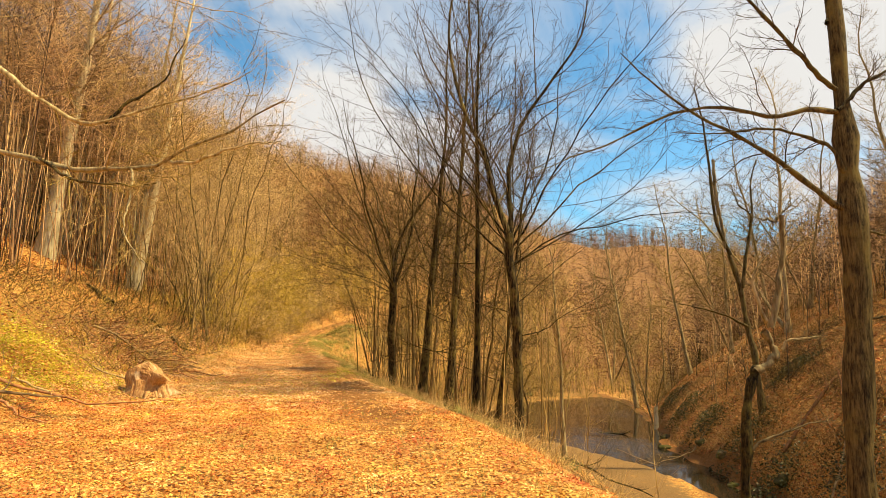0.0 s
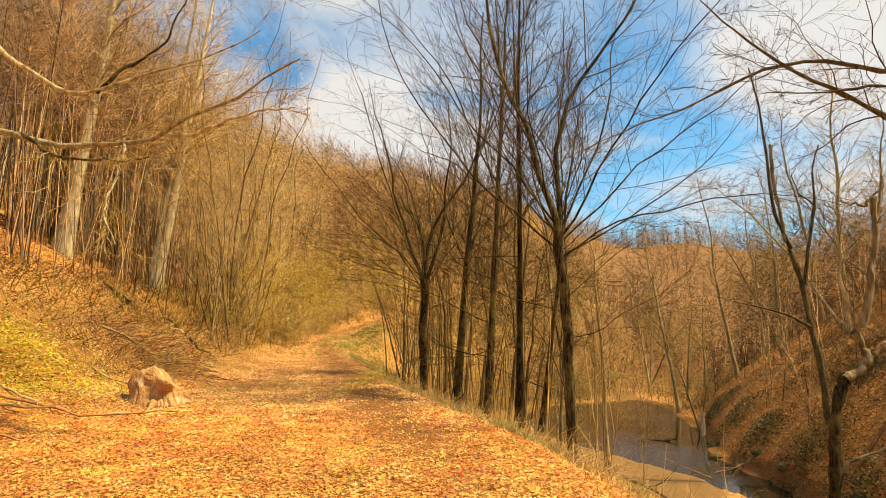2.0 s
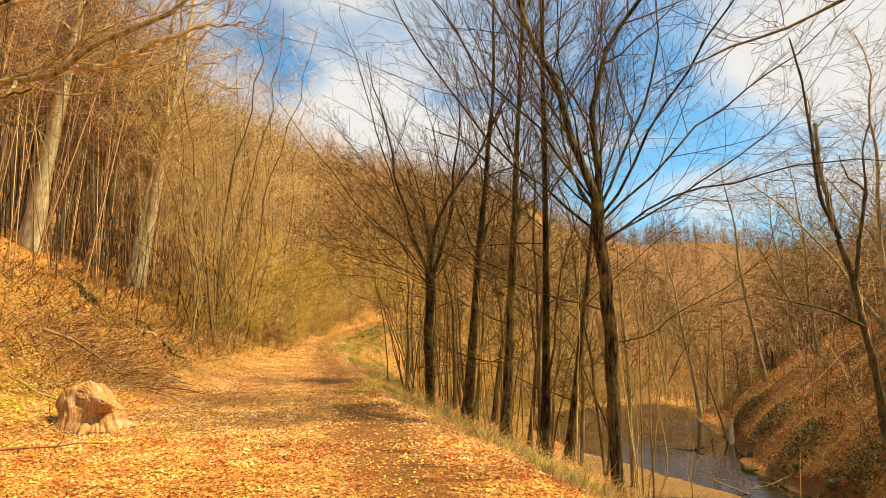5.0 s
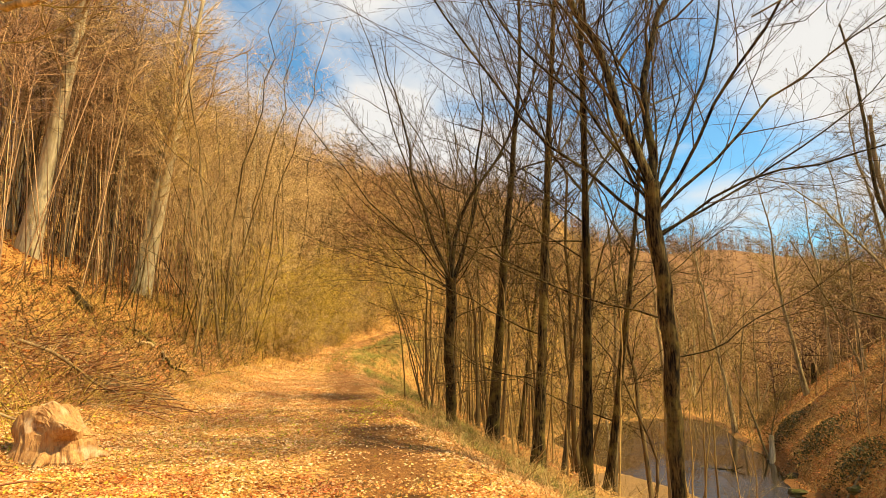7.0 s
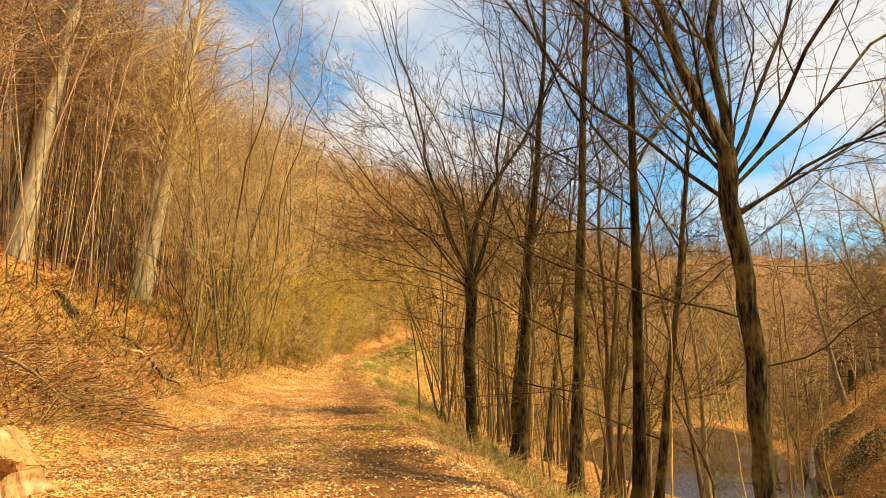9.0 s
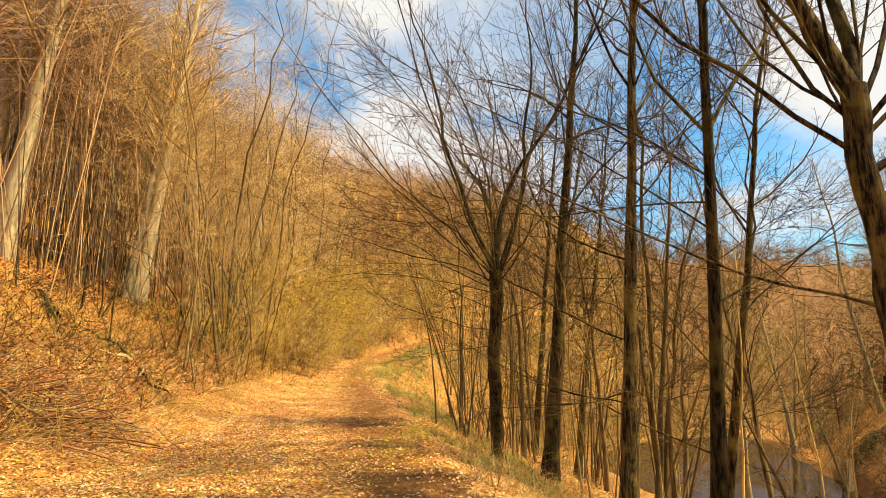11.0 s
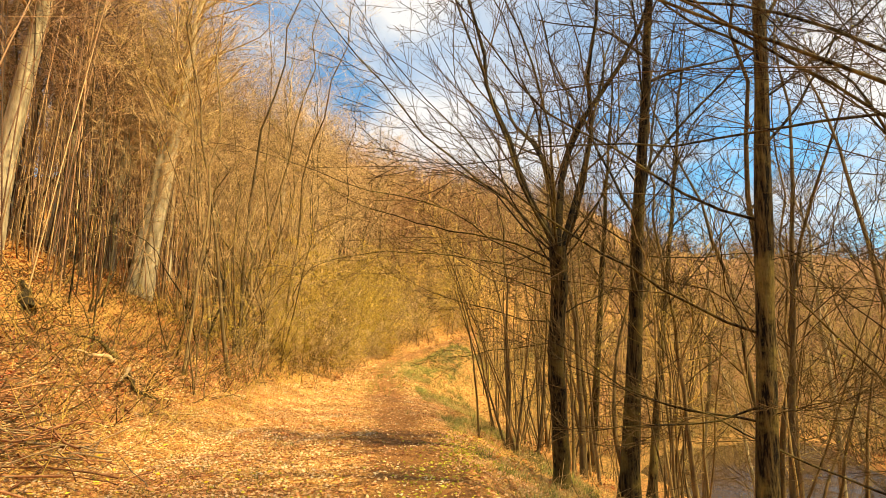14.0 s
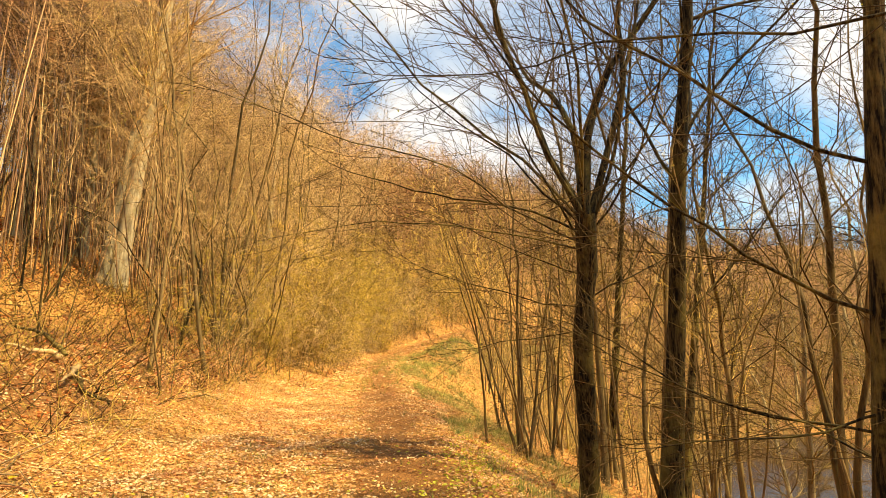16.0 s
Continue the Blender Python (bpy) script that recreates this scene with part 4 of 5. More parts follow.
# ---- slender trees of the wood, built once and repeated ----
rng = np.random.RandomState(77)
SAP = "slender bare sapling with golden twigs on the leafy slope"
poles = [slim_tree("sapling", "tree", SAP, 13, 0.055, 100 + k, M_STEM, M_GOLD_TWIG if k % 6 == 0 else M_RED_TWIG, 36, 0.42, (40, 80), 0.20, 9, 3, fork=k % 2, wander=1.0, lean=0.09, buds=90 if k % 3 == 0 else 0, up=0.4, twig_r=0.0045) for k in range(6)]
bushes = [slim_tree("shrub", "shrub", "dense many-stemmed bare shrub with golden-green twigs at the path edge", 5.0, 0.018, 200 + k, M_STEM, (M_GREEN_TWIG, M_GOLD_TWIG, M_RED_TWIG)[k % 3], 18, 0.10, (45, 95), 0.24, 6, 1, 4, fork=3, spread=0.5, buds=(420, 220, 80)[k % 3], wander=0.9, lean=0.14, up=0.1, twig_r=0.0045, crook=0.9) for k in range(6)]
beeches = [slim_tree("tree", "tree", "tall pale-barked beech with russet twigs on the slope", 20, 0.27, 300 + k, M_PALE, M_RED_TWIG, 50, 0.32, (35, 70), 0.25, 10, 5, 10, 0.02, 0, twig_r=0.007) for k in range(2)]
alders = [slim_tree("tree", "tree", "slim pale-stemmed alder on the far stream bank", 15, 0.17, 400 + k, M_ALDER, M_POLE, 54, 0.28, (35, 72), 0.24, 11, 4, 8, 0.03, k % 2, wander=0.6, twig_r=0.008) for k in range(2)]
wands = [slim_tree("sapling", "tree", "thin straight sapling with few twigs on the stream bank", 6.5, 0.032, 500 + k, M_STRAWSTEM, M_POLE, 12, 0.3, (25, 50), 0.26, 4, 3, 5, 0.05, k % 2, wander=0.3, twig_r=0.0045) for k in range(4)]
russets = [slim_tree("tree", "tree", "bare russet-twigged tree in the wood across the valley", 13, 0.10, 600 + k, M_POLE, M_RED_TWIG, 24, 0.15, (30, 60), 0.28, 6, 2, 5, 0.05, k % 2, twig_r=0.015) for k in range(4)]


def scatter(kind, spots, group, lo, hi, lean=4.0):
    """Puts one of each kind and copies at the spots: (x, y) or (x, y, size, lean to +x in degrees)."""
    first = {}
    for n, (x, y, *more) in enumerate(spots):
        k = n % len(kind)
        size, tip = (more[0], more[1]) if more else (rng.uniform(lo, hi), rng.normal(0, lean))
        m = place(None, x, y, 0, size, (rng.normal(0, lean * 0.6), tip), 0.05) @ pose(0, 0, 0, 0, 0, rng.uniform(0, 360))
        kind[k]["group"] = group
        if k in first:
            copy_thing(kind[k], m)
        else:
            first[k] = m
    for k, m in first.items():
        kind[k].matrix_basis = m


def beside(side, n, y0, y1, a, b, power=1.0, open_slope=0.7):
    """Spots at a to b metres outside the path's edge, between two stations."""
    out = []
    for k in range(n):
        y = y0 + (y1 - y0) * rng.uniform() ** power
        q = rng.uniform(a, b)
        x = path_x(y) + edge_l(y) - q
        if side < 0 and y < 31 and x < -10.5 and rng.uniform() < open_slope:
            continue
        out.append((x, y) if side < 0 else (path_x(y) + edge_r(y) + q, y))
    return out


def before_beech(x, y):
    """True for a spot that would hide one of the two old beeches from the path."""
    for bx, by in ((-19.3, 29.5), (-17.6, 35.0)):
        for ex, ey in ((-0.4, 4.0), (-1.0, 8.5), (-2.0, 12.5)):
            dx, dy = bx - ex, by - ey
            far = math.hypot(dx, dy)
            along = ((x - ex) * dx + (y - ey) * dy) / far
            if along < far and abs((x - ex) * dy - (y - ey) * dx) / far < 0.9:
                return True
    return False


def sparse(spots, keep=0.25):
    return [p for p in spots if not before_beech(p[0], p[1]) or rng.uniform() < keep]


thickets = [slim_tree("sapling", "tree", "straight thin olive-barked sapling in a dense stand on the bank", 9.0, 0.04, 700 + k, M_STEM if k % 4 else M_POLE, M_GOLD_TWIG if k % 2 else M_POLE, 15, 0.38, (28, 60), 0.22, 6, 2, 5, 0.05, k % 2, wander=0.45, rise=(74, 86)) for k in range(4)]


def clear_of_bend(x, y):
    """True where growth does not stand before the bend of the path."""
    return (x > -1.9 - 0.116 * (y - 13.5)) | (y > 78)


scatter(thickets, [p for p in beside(1, 40, 27, 50, 1.9, 7) + beside(1, 30, 50, 94, 2.0, 12) if clear_of_bend(*p)], "stand of saplings on the bank", 0.65, 1.1, 3.0)
stems = [slim_tree("tree", "tree", "thin crooked dark-barked tree in a cluster on the stream bank", 11.5, 0.085, 900 + k, M_STEM, M_RIVER_TWIG, 20, 0.3, (28, 60), 0.26, 7, 4, 8, 0.06, (1, 0, 2, 0)[k], wander=0.55, up=0.6, twig_r=0.005, rise=(72, 84)) for k in range(4)]
scatter(stems, [(-0.6, 27.6), (0.6, 26.6), (1.5, 25.2), (0.9, 22.7), (2.9, 22.0), (-1.4, 29.6), (-1.0, 31.4), (-2.2, 34.5)], "thin trees on the bank", 0.75, 1.1, 4.0)
coppice = [slim_tree("tree", "tree", "coppiced clump of upright thin olive stems on the stream bank", 8.5, 0.045, 950 + k, M_STEM, M_POLE, 10, 0.45, (20, 50), 0.22, 6, 3, 6, 0.05, 6, wander=0.5, up=0.7, twig_r=0.0045, crook=0.3, spread=0.3, rise=(76, 87)) for k in range(2)]
scatter(coppice, [(-3.2, 28.6), (-1.7, 30.6), (-2.5, 33.5), (0.3, 27.4), (1.6, 24.0)], "coppice on the bank", 0.85, 1.1, 2.5)
clumps = [slim_tree("sapling", "tree", "clump of thin crooked stems in leaf litter at the slope foot", 8.5, 0.036, 800 + k, M_RIVER if k == 1 else M_STEM, M_RED_TWIG, 11, 0.45, (35, 80), 0.20, 5, 3, 5, 0.12, 3, wander=0.8, up=0.3, crook=0.35, twig_r=0.0045, spread=0.55) for k in range(4)]
scatter(clumps, [(x, y, rng.uniform(0.6, 1.1), rng.normal(4, 6)) for x, y in sparse(beside(-1, 12, 20, 38, 1.7, 3.6, 0.8, 0.0), 0.5) + sparse(beside(-1, 8, 24, 36, 3.6, 9, 0.8, 0.7), 0.1)], "stem clumps at the slope foot", 0.6, 1.15, 6.0)
crooked = [slim_tree("tree", "tree", "crooked thin olive-barked tree leaning out from the eroded slope foot", 8.5, 0.062, 850 + k, (M_STEM, M_RIVER, M_POLE)[k], M_RED_TWIG, 14, 0.3, (35, 85), 0.24, 7, 3, 7, 0.12, (2, 1, 3)[k], wander=2.2, up=0.4, crook=0.75, twig_r=0.0045, spread=0.25, rise=(58, 78), buds=60) for k in range(3)]
scatter(crooked, [(x, y, rng.uniform(0.7, 1.15), rng.normal(9, 6)) for x, y in sparse(((-11.5, 23.3), (-12.3, 24.4), (-13.9, 27.4), (-11.0, 25.0), (-13.5, 29.4), (-12.2, 28.6), (-13.6, 36.8), (-12.9, 25.8), (-14.8, 28.6), (-11.7, 26.8), (-12.9, 31.6), (-15.4, 26.2), (-13.2, 34.2)), 0.0)], "crooked trees at the slope foot", 1, 1)
scatter(poles, sparse(beside(-1, 26, 24, 60, 1.6, 7, 1.0) + beside(-1, 20, 27, 58, 5, 15, 1.0, 0.8), 0.12) + [(x, y, rng.uniform(1.2, 1.5), rng.normal(0, 5)) for x, y in sparse(beside(-1, 14, 30, 56, 1.5, 8), 0.1)], "saplings on the slope", 0.7, 1.35, 6.0)
scatter(bushes, beside(-1, 56, 32, 72, 0.3, 5) + beside(-1, 3, 29, 34, 1.5, 4, 1.0, 0.0) + beside(-1, 36, 36, 68, 0.1, 2.4) + beside(-1, 22, 56, 80, 0.5, 9) + beside(1, 9, 30, 60, 6, 13), "shrubs beside the path", 0.6, 1.2, 7.0)
bend = [slim_tree("shrub", "shrub", "dense shrub with olive twigs and young yellow-green leaves overhanging the bend", 6.0, 0.02, 250 + k, M_STEM, (M_GREEN_TWIG, M_RED_TWIG, M_GREEN_TWIG)[k], 22, 0.08, (40, 95), 0.26, 8, 2, 4, fork=5, spread=0.6, buds=(700, 160, 420)[k], wander=0.9, lean=0.16, up=0.15, twig_r=0.0055, crook=0.9) for k in range(3)]
scatter(bend, [(x, y, rng.uniform(0.75, 1.25), rng.uniform(4, 20)) for x, y in beside(-1, 20, 42, 56, 0.2, 2.0) + beside(-1, 26, 48, 66, 0.3, 4.0) + beside(-1, 8, 37, 44, 0.8, 3.0)], "shrubs overhanging the bend", 1, 1)
scatter(beeches, [(-18.2, 35.6, 0.9, 8), (-24, 34), (-21.5, 34.5, 0.9, 5), (-25.5, 32, 1.0, 4), (-17.5, 34.0, 0.7, 6), (-20.8, 37, 0.8, 5), (-22, 43), (-27, 38), (-20, 52), (-30, 50), (-33, 42)], "beeches on the slope", 0.75, 1.05, 2.0)
old = [slim_tree("tree", "tree", "old thick pale-barked beech on the orange leafy slope", 21, 0.41, 350 + k, M_PALE, M_RED_TWIG, 50, 0.34, (35, 70), 0.27, 10, 5, 14, 0.01, 0, twig_r=0.007) for k in range(2)]
scatter(old, [(-19.3, 29.5, 1.0, 6.0), (-17.5, 34.7, 0.85, 9)], "old beeches on the slope", 1, 1)
scatter(alders, [(20.6, 52.0, 1.1, -10.8), (22.6, 48.5, 0.95, -5), (25.5, 58), (15.9, 47.5, 0.55, -14), (22, 68), (28, 47), (30, 62), (26, 74), (21, 78), (4.0, 33.5, 0.8, 3), (6.6, 34.5, 0.85, -4), (3.3, 38.5, 0.8, 2), (12, 96), (6, 99), (0, 93), (24, 88), (18, 58.5, 1.2, -4), (24.5, 44, 1.25, -5), (28, 53, 1.2, -3), (31, 40, 1.2, -4)], "alders on the far bank", 0.8, 1.1)
scatter(wands, beside(1, 30, 18, 46, 3.2, 9), "thin saplings on the bank", 0.6, 1.1)
spots = []
while len(spots) < 26:
    y = rng.uniform(20, 115)
    x = float(hill_foot(y)) + rng.uniform(4.5, 50)
    spots.append((x, y))
for k in range(26):
    spots.append((rng.uniform(-14, 14), rng.uniform(99, 135)))
for k in range(20):
    y = rng.uniform(72, 125)
    spots.append((path_x(y) + rng.uniform(-45, -6), y))
scatter(russets, spots, "trees across the valley", 0.7, 1.15)


# ---- far woods ----
def broom_wood(name, label, X, Y, tall, seed, mat, per=26, thick=0.05, low=0.06):
    """Small bare trees far off: a stem and spreading twigs each."""
    r = np.random.RandomState(seed)
    n = len(X)
    Z = height(X, Y)
    B = np.stack([X, Y, Z - 0.3], -1)
    H = tall * r.uniform(0.65, 1.15, n)
    T = B + np.stack([r.normal(0, 0.09, n) * H, r.normal(0, 0.09, n) * H, H], -1)
    pieces = [spikes(B, T, 0.02 + thick)]
    u = r.uniform(low, 0.95, (n, per))
    S = B[:, None] + (T - B)[:, None] * u[..., None]
    az = r.uniform(0, 6.28, (n, per))
    el = np.radians(r.uniform(-5, 65, (n, per)))
    L = H[:, None] * r.uniform(0.16, 0.44, (n, per)) * (1.15 - 0.6 * u)
    D = np.stack([np.cos(az) * np.cos(el), np.sin(az) * np.cos(el), np.sin(el)], -1) * L[..., None]
    pieces.append(spikes(S.reshape(-1, 3), (S + D).reshape(-1, 3), thick))
    V, F = merge(pieces)
    tagged(mesh_object(name, V, F, mat), label, "woodland", kind="stuff")


def far_spots(n, seed):
    r = np.random.RandomState(seed)
    X, Y = [], []
    while len(X) < n:
        y = 60 + 250 * r.uniform() ** 1.25
        x = r.uniform(-0.6, 0.78) * (y + 12)
        d = abs(x - float(path_x(min(y, 120))))
        if y < 78 and x > float(path_x(y)) and not clear_of_bend(x, y):
            continue
        wet = y < 72 and shore_l(y) - 3 < x < shore_r(y) + 3 or 0.12 * y < x < hill_foot(y) and y < 105
        if d > 4 and not wet:
            X.append(x)
            Y.append(y)
    return np.array(X), np.array(Y)


X, Y = far_spots(3000, 5)
east = X > 0.22 * Y
broom_wood("far_woods", "bare russet woodland covering the far hillsides", X[~east], Y[~east], 11.0, 6, M_FAR, 22, 0.046)
broom_wood("far_woods", "bare brown woodland covering the hillside beyond the stream", X[east], Y[east], 11.0, 8, M_RIDGE, 22, 0.046)


r = np.random.RandomState(15)
Y = r.uniform(20, 95, 2200)
off = 13 + 46 * r.uniform(size=2200) ** 1.2
thin = (Y > 50) | (off > 27) | (r.uniform(size=2200) < 0.12)
X, Y = (path_x(Y) + edge_l(Y) - off)[thin], Y[thin]
fy = rng.uniform(92, 190, 1900)
fx = rng.uniform(-0.18, 0.5, 1900) * fy
broom_wood("far_woods", "bare brown woodland closing the end of the valley", fx, fy, 7.0, 7, M_FAR, 18, 0.045)
sy = r.uniform(22, 62, 860)
sx = path_x(sy) + edge_l(sy) - 6 - 9 * r.uniform(size=860)
open_view = np.array([not before_beech(a, b) or k % 3 == 0 for k, (a, b) in enumerate(zip(sx, sy))])
sx, sy = sx[open_view], sy[open_view]
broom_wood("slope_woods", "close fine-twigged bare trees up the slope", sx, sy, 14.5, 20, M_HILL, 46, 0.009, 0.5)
ty = r.uniform(40, 72, 300)
tx = path_x(ty) + edge_l(ty) - 0.6 - 7 * r.uniform(size=300)
broom_wood("slope_scrub", "fine-twigged olive and golden brush along the bend", tx, ty, 6.0, 31, M_OLIVE, 60, 0.010, 0.04)
# one wood, two colours: painted shade near by, painted sunlight from y = 46 on
broom_wood("slope_woods", "dense bare brown woodland up the slope beside the path", X[Y < 46], Y[Y < 46], 12.0, 16, M_SLOPE_SHADE, 26, 0.022, 0.3)
broom_wood("slope_woods", "golden-brown bare woodland farther along the slope, sunlight put into its colour", X[Y >= 46], Y[Y >= 46], 12.0, 26, M_FAR, 26, 0.022, 0.3)
Y = r.uniform(58, 125, 3600)
X = r.uniform(-26, 40, 3600)
Y2 = r.uniform(22, 84, 1100)
X2 = hill_foot(Y2) + 10 + 44 * r.uniform(size=1100)
broom_wood("hill_woods", "bare brown woodland on the hill across the stream", X2, Y2, 9.0, 18, M_SLOPE_SHADE, 34, 0.020, 0.2)
gy = r.uniform(30, 88, 200)
gx = hill_foot(gy) + 1.5 + 24 * r.uniform(size=200)
broom_wood("hill_woods", "slender dark young trees at the foot of the far hill", gx, gy, 8.0, 33, M_SLOPE_SHADE, 34, 0.013, 0.1)
gx = r.uniform(-90, 230, 1500)
gy = r.uniform(270, 345, 1500) + 0.25 * gx
broom_wood("far_woods", "bare brown treetops along the far ridge", gx, gy, 12.0, 35, M_RIDGE, 20, 0.06)
ok = ((X < path_x(Y)) | clear_of_bend(X, Y)) & (np.abs(X - path_x(Y)) > 3.5) & ~((Y < 72) & (X > shore_l(Y) - 1.5) & (X < shore_r(Y) + 0.5))
ba = r.uniform(46, 98, 1000)
bx = path_x(ba) + 3.0 + 15 * r.uniform(size=1000)
ok2 = (bx < shore_l(ba) - 2.5) & clear_of_bend(bx, ba)
broom_wood("bank_scrub", "dense olive saplings and brush on the bank above the pond", bx[ok2], ba[ok2], 3.4, 19, M_OLIVE, 22, 0.014)
broom_wood("scrub", "low golden scrub on the valley floor beyond the water", X[ok], Y[ok], 2.3, 17, M_OLIVE, 12, 0.016)


# ---- undergrowth, grass and fallen leaves ----
def arching_stems(name, label, X, Y, lo, hi, seed, mat, r0, el=(20, 80), up=-0.5):
    r = np.random.RandomState(seed)
    n = len(X)
    az = r.uniform(0, 360, n)
    e = np.radians(r.uniform(el[0], el[1], n))
    D = np.stack([np.cos(az) * np.cos(e), np.sin(az) * np.cos(e), np.sin(e)], -1)
    P = grow(np.stack([X, Y, height(X, Y) - 0.03], -1), D, r.uniform(lo, hi, n), 3, up, 0.5, r)
    R = r0 * r.uniform(0.6, 1.3, (n, 1)) * np.array([[1, 0.7, 0.25]])
    V, F = tubes(P, R, 3)
    tagged(mesh_object(name, V, [F], mat), label, "undergrowth", kind="stuff")


def ring_spots(n, seed, side, y0, y1, a, b, power=1.0):
    """Arrays of spots outside the path's edge (side -1 or 1), or beyond the stream (2)."""
    r = np.random.RandomState(seed)
    y = y0 + (y1 - y0) * r.uniform(size=n) ** power
    q = a + (b - a) * r.uniform(size=n)
    if side == 2:
        return shore_r(y) + q, y
    return (path_x(y) + edge_l(y) - q, y) if side < 0 else (path_x(y) + edge_r(y) + q, y)


X, Y = ring_spots(2600, 21, -1, 16, 62, 0.5, 6, 1.2)
arching_stems("undergrowth", "thin dry stems and brambles among leaves on the slope", X, Y, 0.4, 1.6, 22, M_GOLD_TWIG, 0.007)
X, Y = ring_spots(4200, 23, 2, 18, 84, 0.0, 24, 1.2)
arching_stems("undergrowth", "thin dead stems and brush on the far stream bank", X, Y, 0.4, 2.0, 24, M_POLE, 0.009)
X, Y = ring_spots(4600, 49, -1, 17, 40, 1.4, 8, 1.0)
arching_stems("undergrowth", "dark dead twigs and brushwood at the slope foot", X, Y, 0.3, 1.5, 50, M_RIVER_TWIG, 0.008, (0, 55), -0.3)
X, Y = ring_spots(7500, 29, 2, 16, 62, 0.0, 18, 1.2)
arching_stems("undergrowth", "tangled dark dead twigs on the far stream bank", X, Y, 0.4, 1.8, 30, M_RIVER_TWIG, 0.008, (0, 60), -0.4)
r = np.random.RandomState(64)
cy = np.repeat(18 + 36 * r.uniform(size=26) ** 1.2, 190)
cx = np.repeat(1.0 + 14 * r.uniform(size=26), 190)
Y = cy + r.normal(0, 0.8, len(cy))
X = shore_r(cy) + cx + r.normal(0, 0.8, len(cy))
arching_stems("brambles", "low dark bramble tangles on the far stream bank", X, Y, 0.5, 1.5, 65, M_RIVER_TWIG, 0.007, (10, 70), -0.8)
X, Y = ring_spots(2600, 25, 1, 8, 60, 1.2, 12)
arching_stems("undergrowth", "dry stems and brambles down the stream bank", X, Y, 0.3, 1.2, 26, M_POLE, 0.005)


X, Y = ring_spots(11000, 27, 1, 10, 46, 0.2, 5.0)
arching_stems("dry_grass", "long straw-coloured dead grass combed down the bank", X, Y, 0.25, 0.7, 28, M_STRAW, 0.004, (5, 40), -0.6)


def litter(name, label, X, Y, lo, hi, seed, mat=M_LEAF):
    r = np.random.RandomState(seed)
    C = np.stack([X, Y, height(X, Y) + r.uniform(0.004, 0.03, len(X))], -1)
    V, F = leaf_cards(C, r, lo, hi, 1.0)
    tagged(mesh_object(name, V, [F], mat, None, False), label, "leaves", kind="stuff")


def path_spots(n, seed, y0, y1, a, b, bare=0.85):
    r = np.random.RandomState(seed)
    y = y0 + (y1 - y0) * r.uniform(size=n)
    lo, hi = edge_l(y) - a, edge_r(y) + b
    s = lo + (hi - lo) * r.uniform(size=n)
    keep = r.uniform(size=n) > bare * np.clip((y - 4) / 9, 0, 1) * np.exp(-((s - 0.7) / 1.1) ** 2)
    s, y = s[keep], y[keep]
    return path_x(y) + s, y


X, Y = path_spots(120000, 31, 3.5, 15, 2.5, 1.5)
litter("fallen_leaves", "dry orange leaves strewn over the path", X, Y, 0.022, 0.056, 32)
X, Y = path_spots(120000, 33, 13, 34, 3.5, 1.5)
litter("fallen_leaves", "bleached tan leaves strewn over the path", X, Y, 0.028, 0.064, 34, M_LEAF_PALE)
X, Y = path_spots(22000, 45, 34, 68, 1.0, 1.5)
litter("fallen_leaves", "dry tan leaves along the path", X, Y, 0.06, 0.12, 46, M_LEAF_PALE)
X, Y = ring_spots(15000, 35, -1, 8, 60, 1.5, 16, 1.3)
litter("fallen_leaves", "dry orange leaves on the wooded slope", X, Y, 0.05, 0.11, 36, M_LEAF_RUST)
X, Y = ring_spots(26000, 47, -1, 12, 50, 1.5, 18, 1.0)
litter("fallen_leaves", "russet leaves among stems on the slope", X, Y, 0.06, 0.13, 48, M_LEAF_RUST)
X, Y = ring_spots(70000, 37, 2, 16, 62, 0.2, 18, 1.5)
litter("fallen_leaves", "russet leaves on the far stream bank", X[::3], Y[::3], 0.07, 0.16, 38, M_LEAF_RUST)
litter("fallen_leaves", "dry orange leaves on the far stream bank", X[1::3], Y[1::3], 0.07, 0.15, 39)
litter("fallen_leaves", "pale curled leaves on the far stream bank", X[2::3], Y[2::3], 0.06, 0.14, 59)
X, Y = ring_spots(14000, 39, 1, 6, 50, 0.8, 10)
litter("fallen_leaves", "dry leaves down the stream bank", X, Y, 0.06, 0.13, 40)
X, Y = ring_spots(7000, 99, 1, 12, 36, 5.5, 11)
litter("fallen_leaves", "scattered wet leaves and debris on the sandy shore", X, Y, 0.05, 0.12, 100, M_LEAF_RUST)


def grass_tufts(name, label, X, Y, lo, hi, seed, blades=7):
    r = np.random.RandomState(seed)
    n = len(X)
    C = np.repeat(np.stack([X, Y, height(X, Y) - 0.02], -1), blades, 0)
    C[:, :2] += r.normal(0, 0.05, (n * blades, 2))
    D = unit(np.stack([r.normal(0, 0.45, n * blades), r.normal(0, 0.45, n * blades), np.ones(n * blades)], -1))
    V, F = spikes(C, C + D * r.uniform(lo, hi, (n * blades, 1)), 0.005)
    tagged(mesh_object(name, V, [F], M_GRASS), label, "grass", kind="stuff")


X, Y = ring_spots(4600, 41, 1, 13, 46, 0.5, 3.2, 0.9)
lush = bumps(X, Y, 1.6, 14) > 0.12
X, Y = X[lush], Y[lush]
grass_tufts("grass", "tufts of green and straw grass along the bank edge", X, Y, 0.1, 0.32, 42, 8)
r = np.random.RandomState(66)
X, Y = -7.9 + r.normal(0, 1.5, 1100), 47.5 + r.normal(0, 5.0, 1100)
grass_tufts("grass", "rough brown-green grass on the mound by the bend", X, Y, 0.15, 0.45, 67, 7)
X, Y = path_spots(2400, 43, 4, 40, 2.5, 0.6, 0.9)
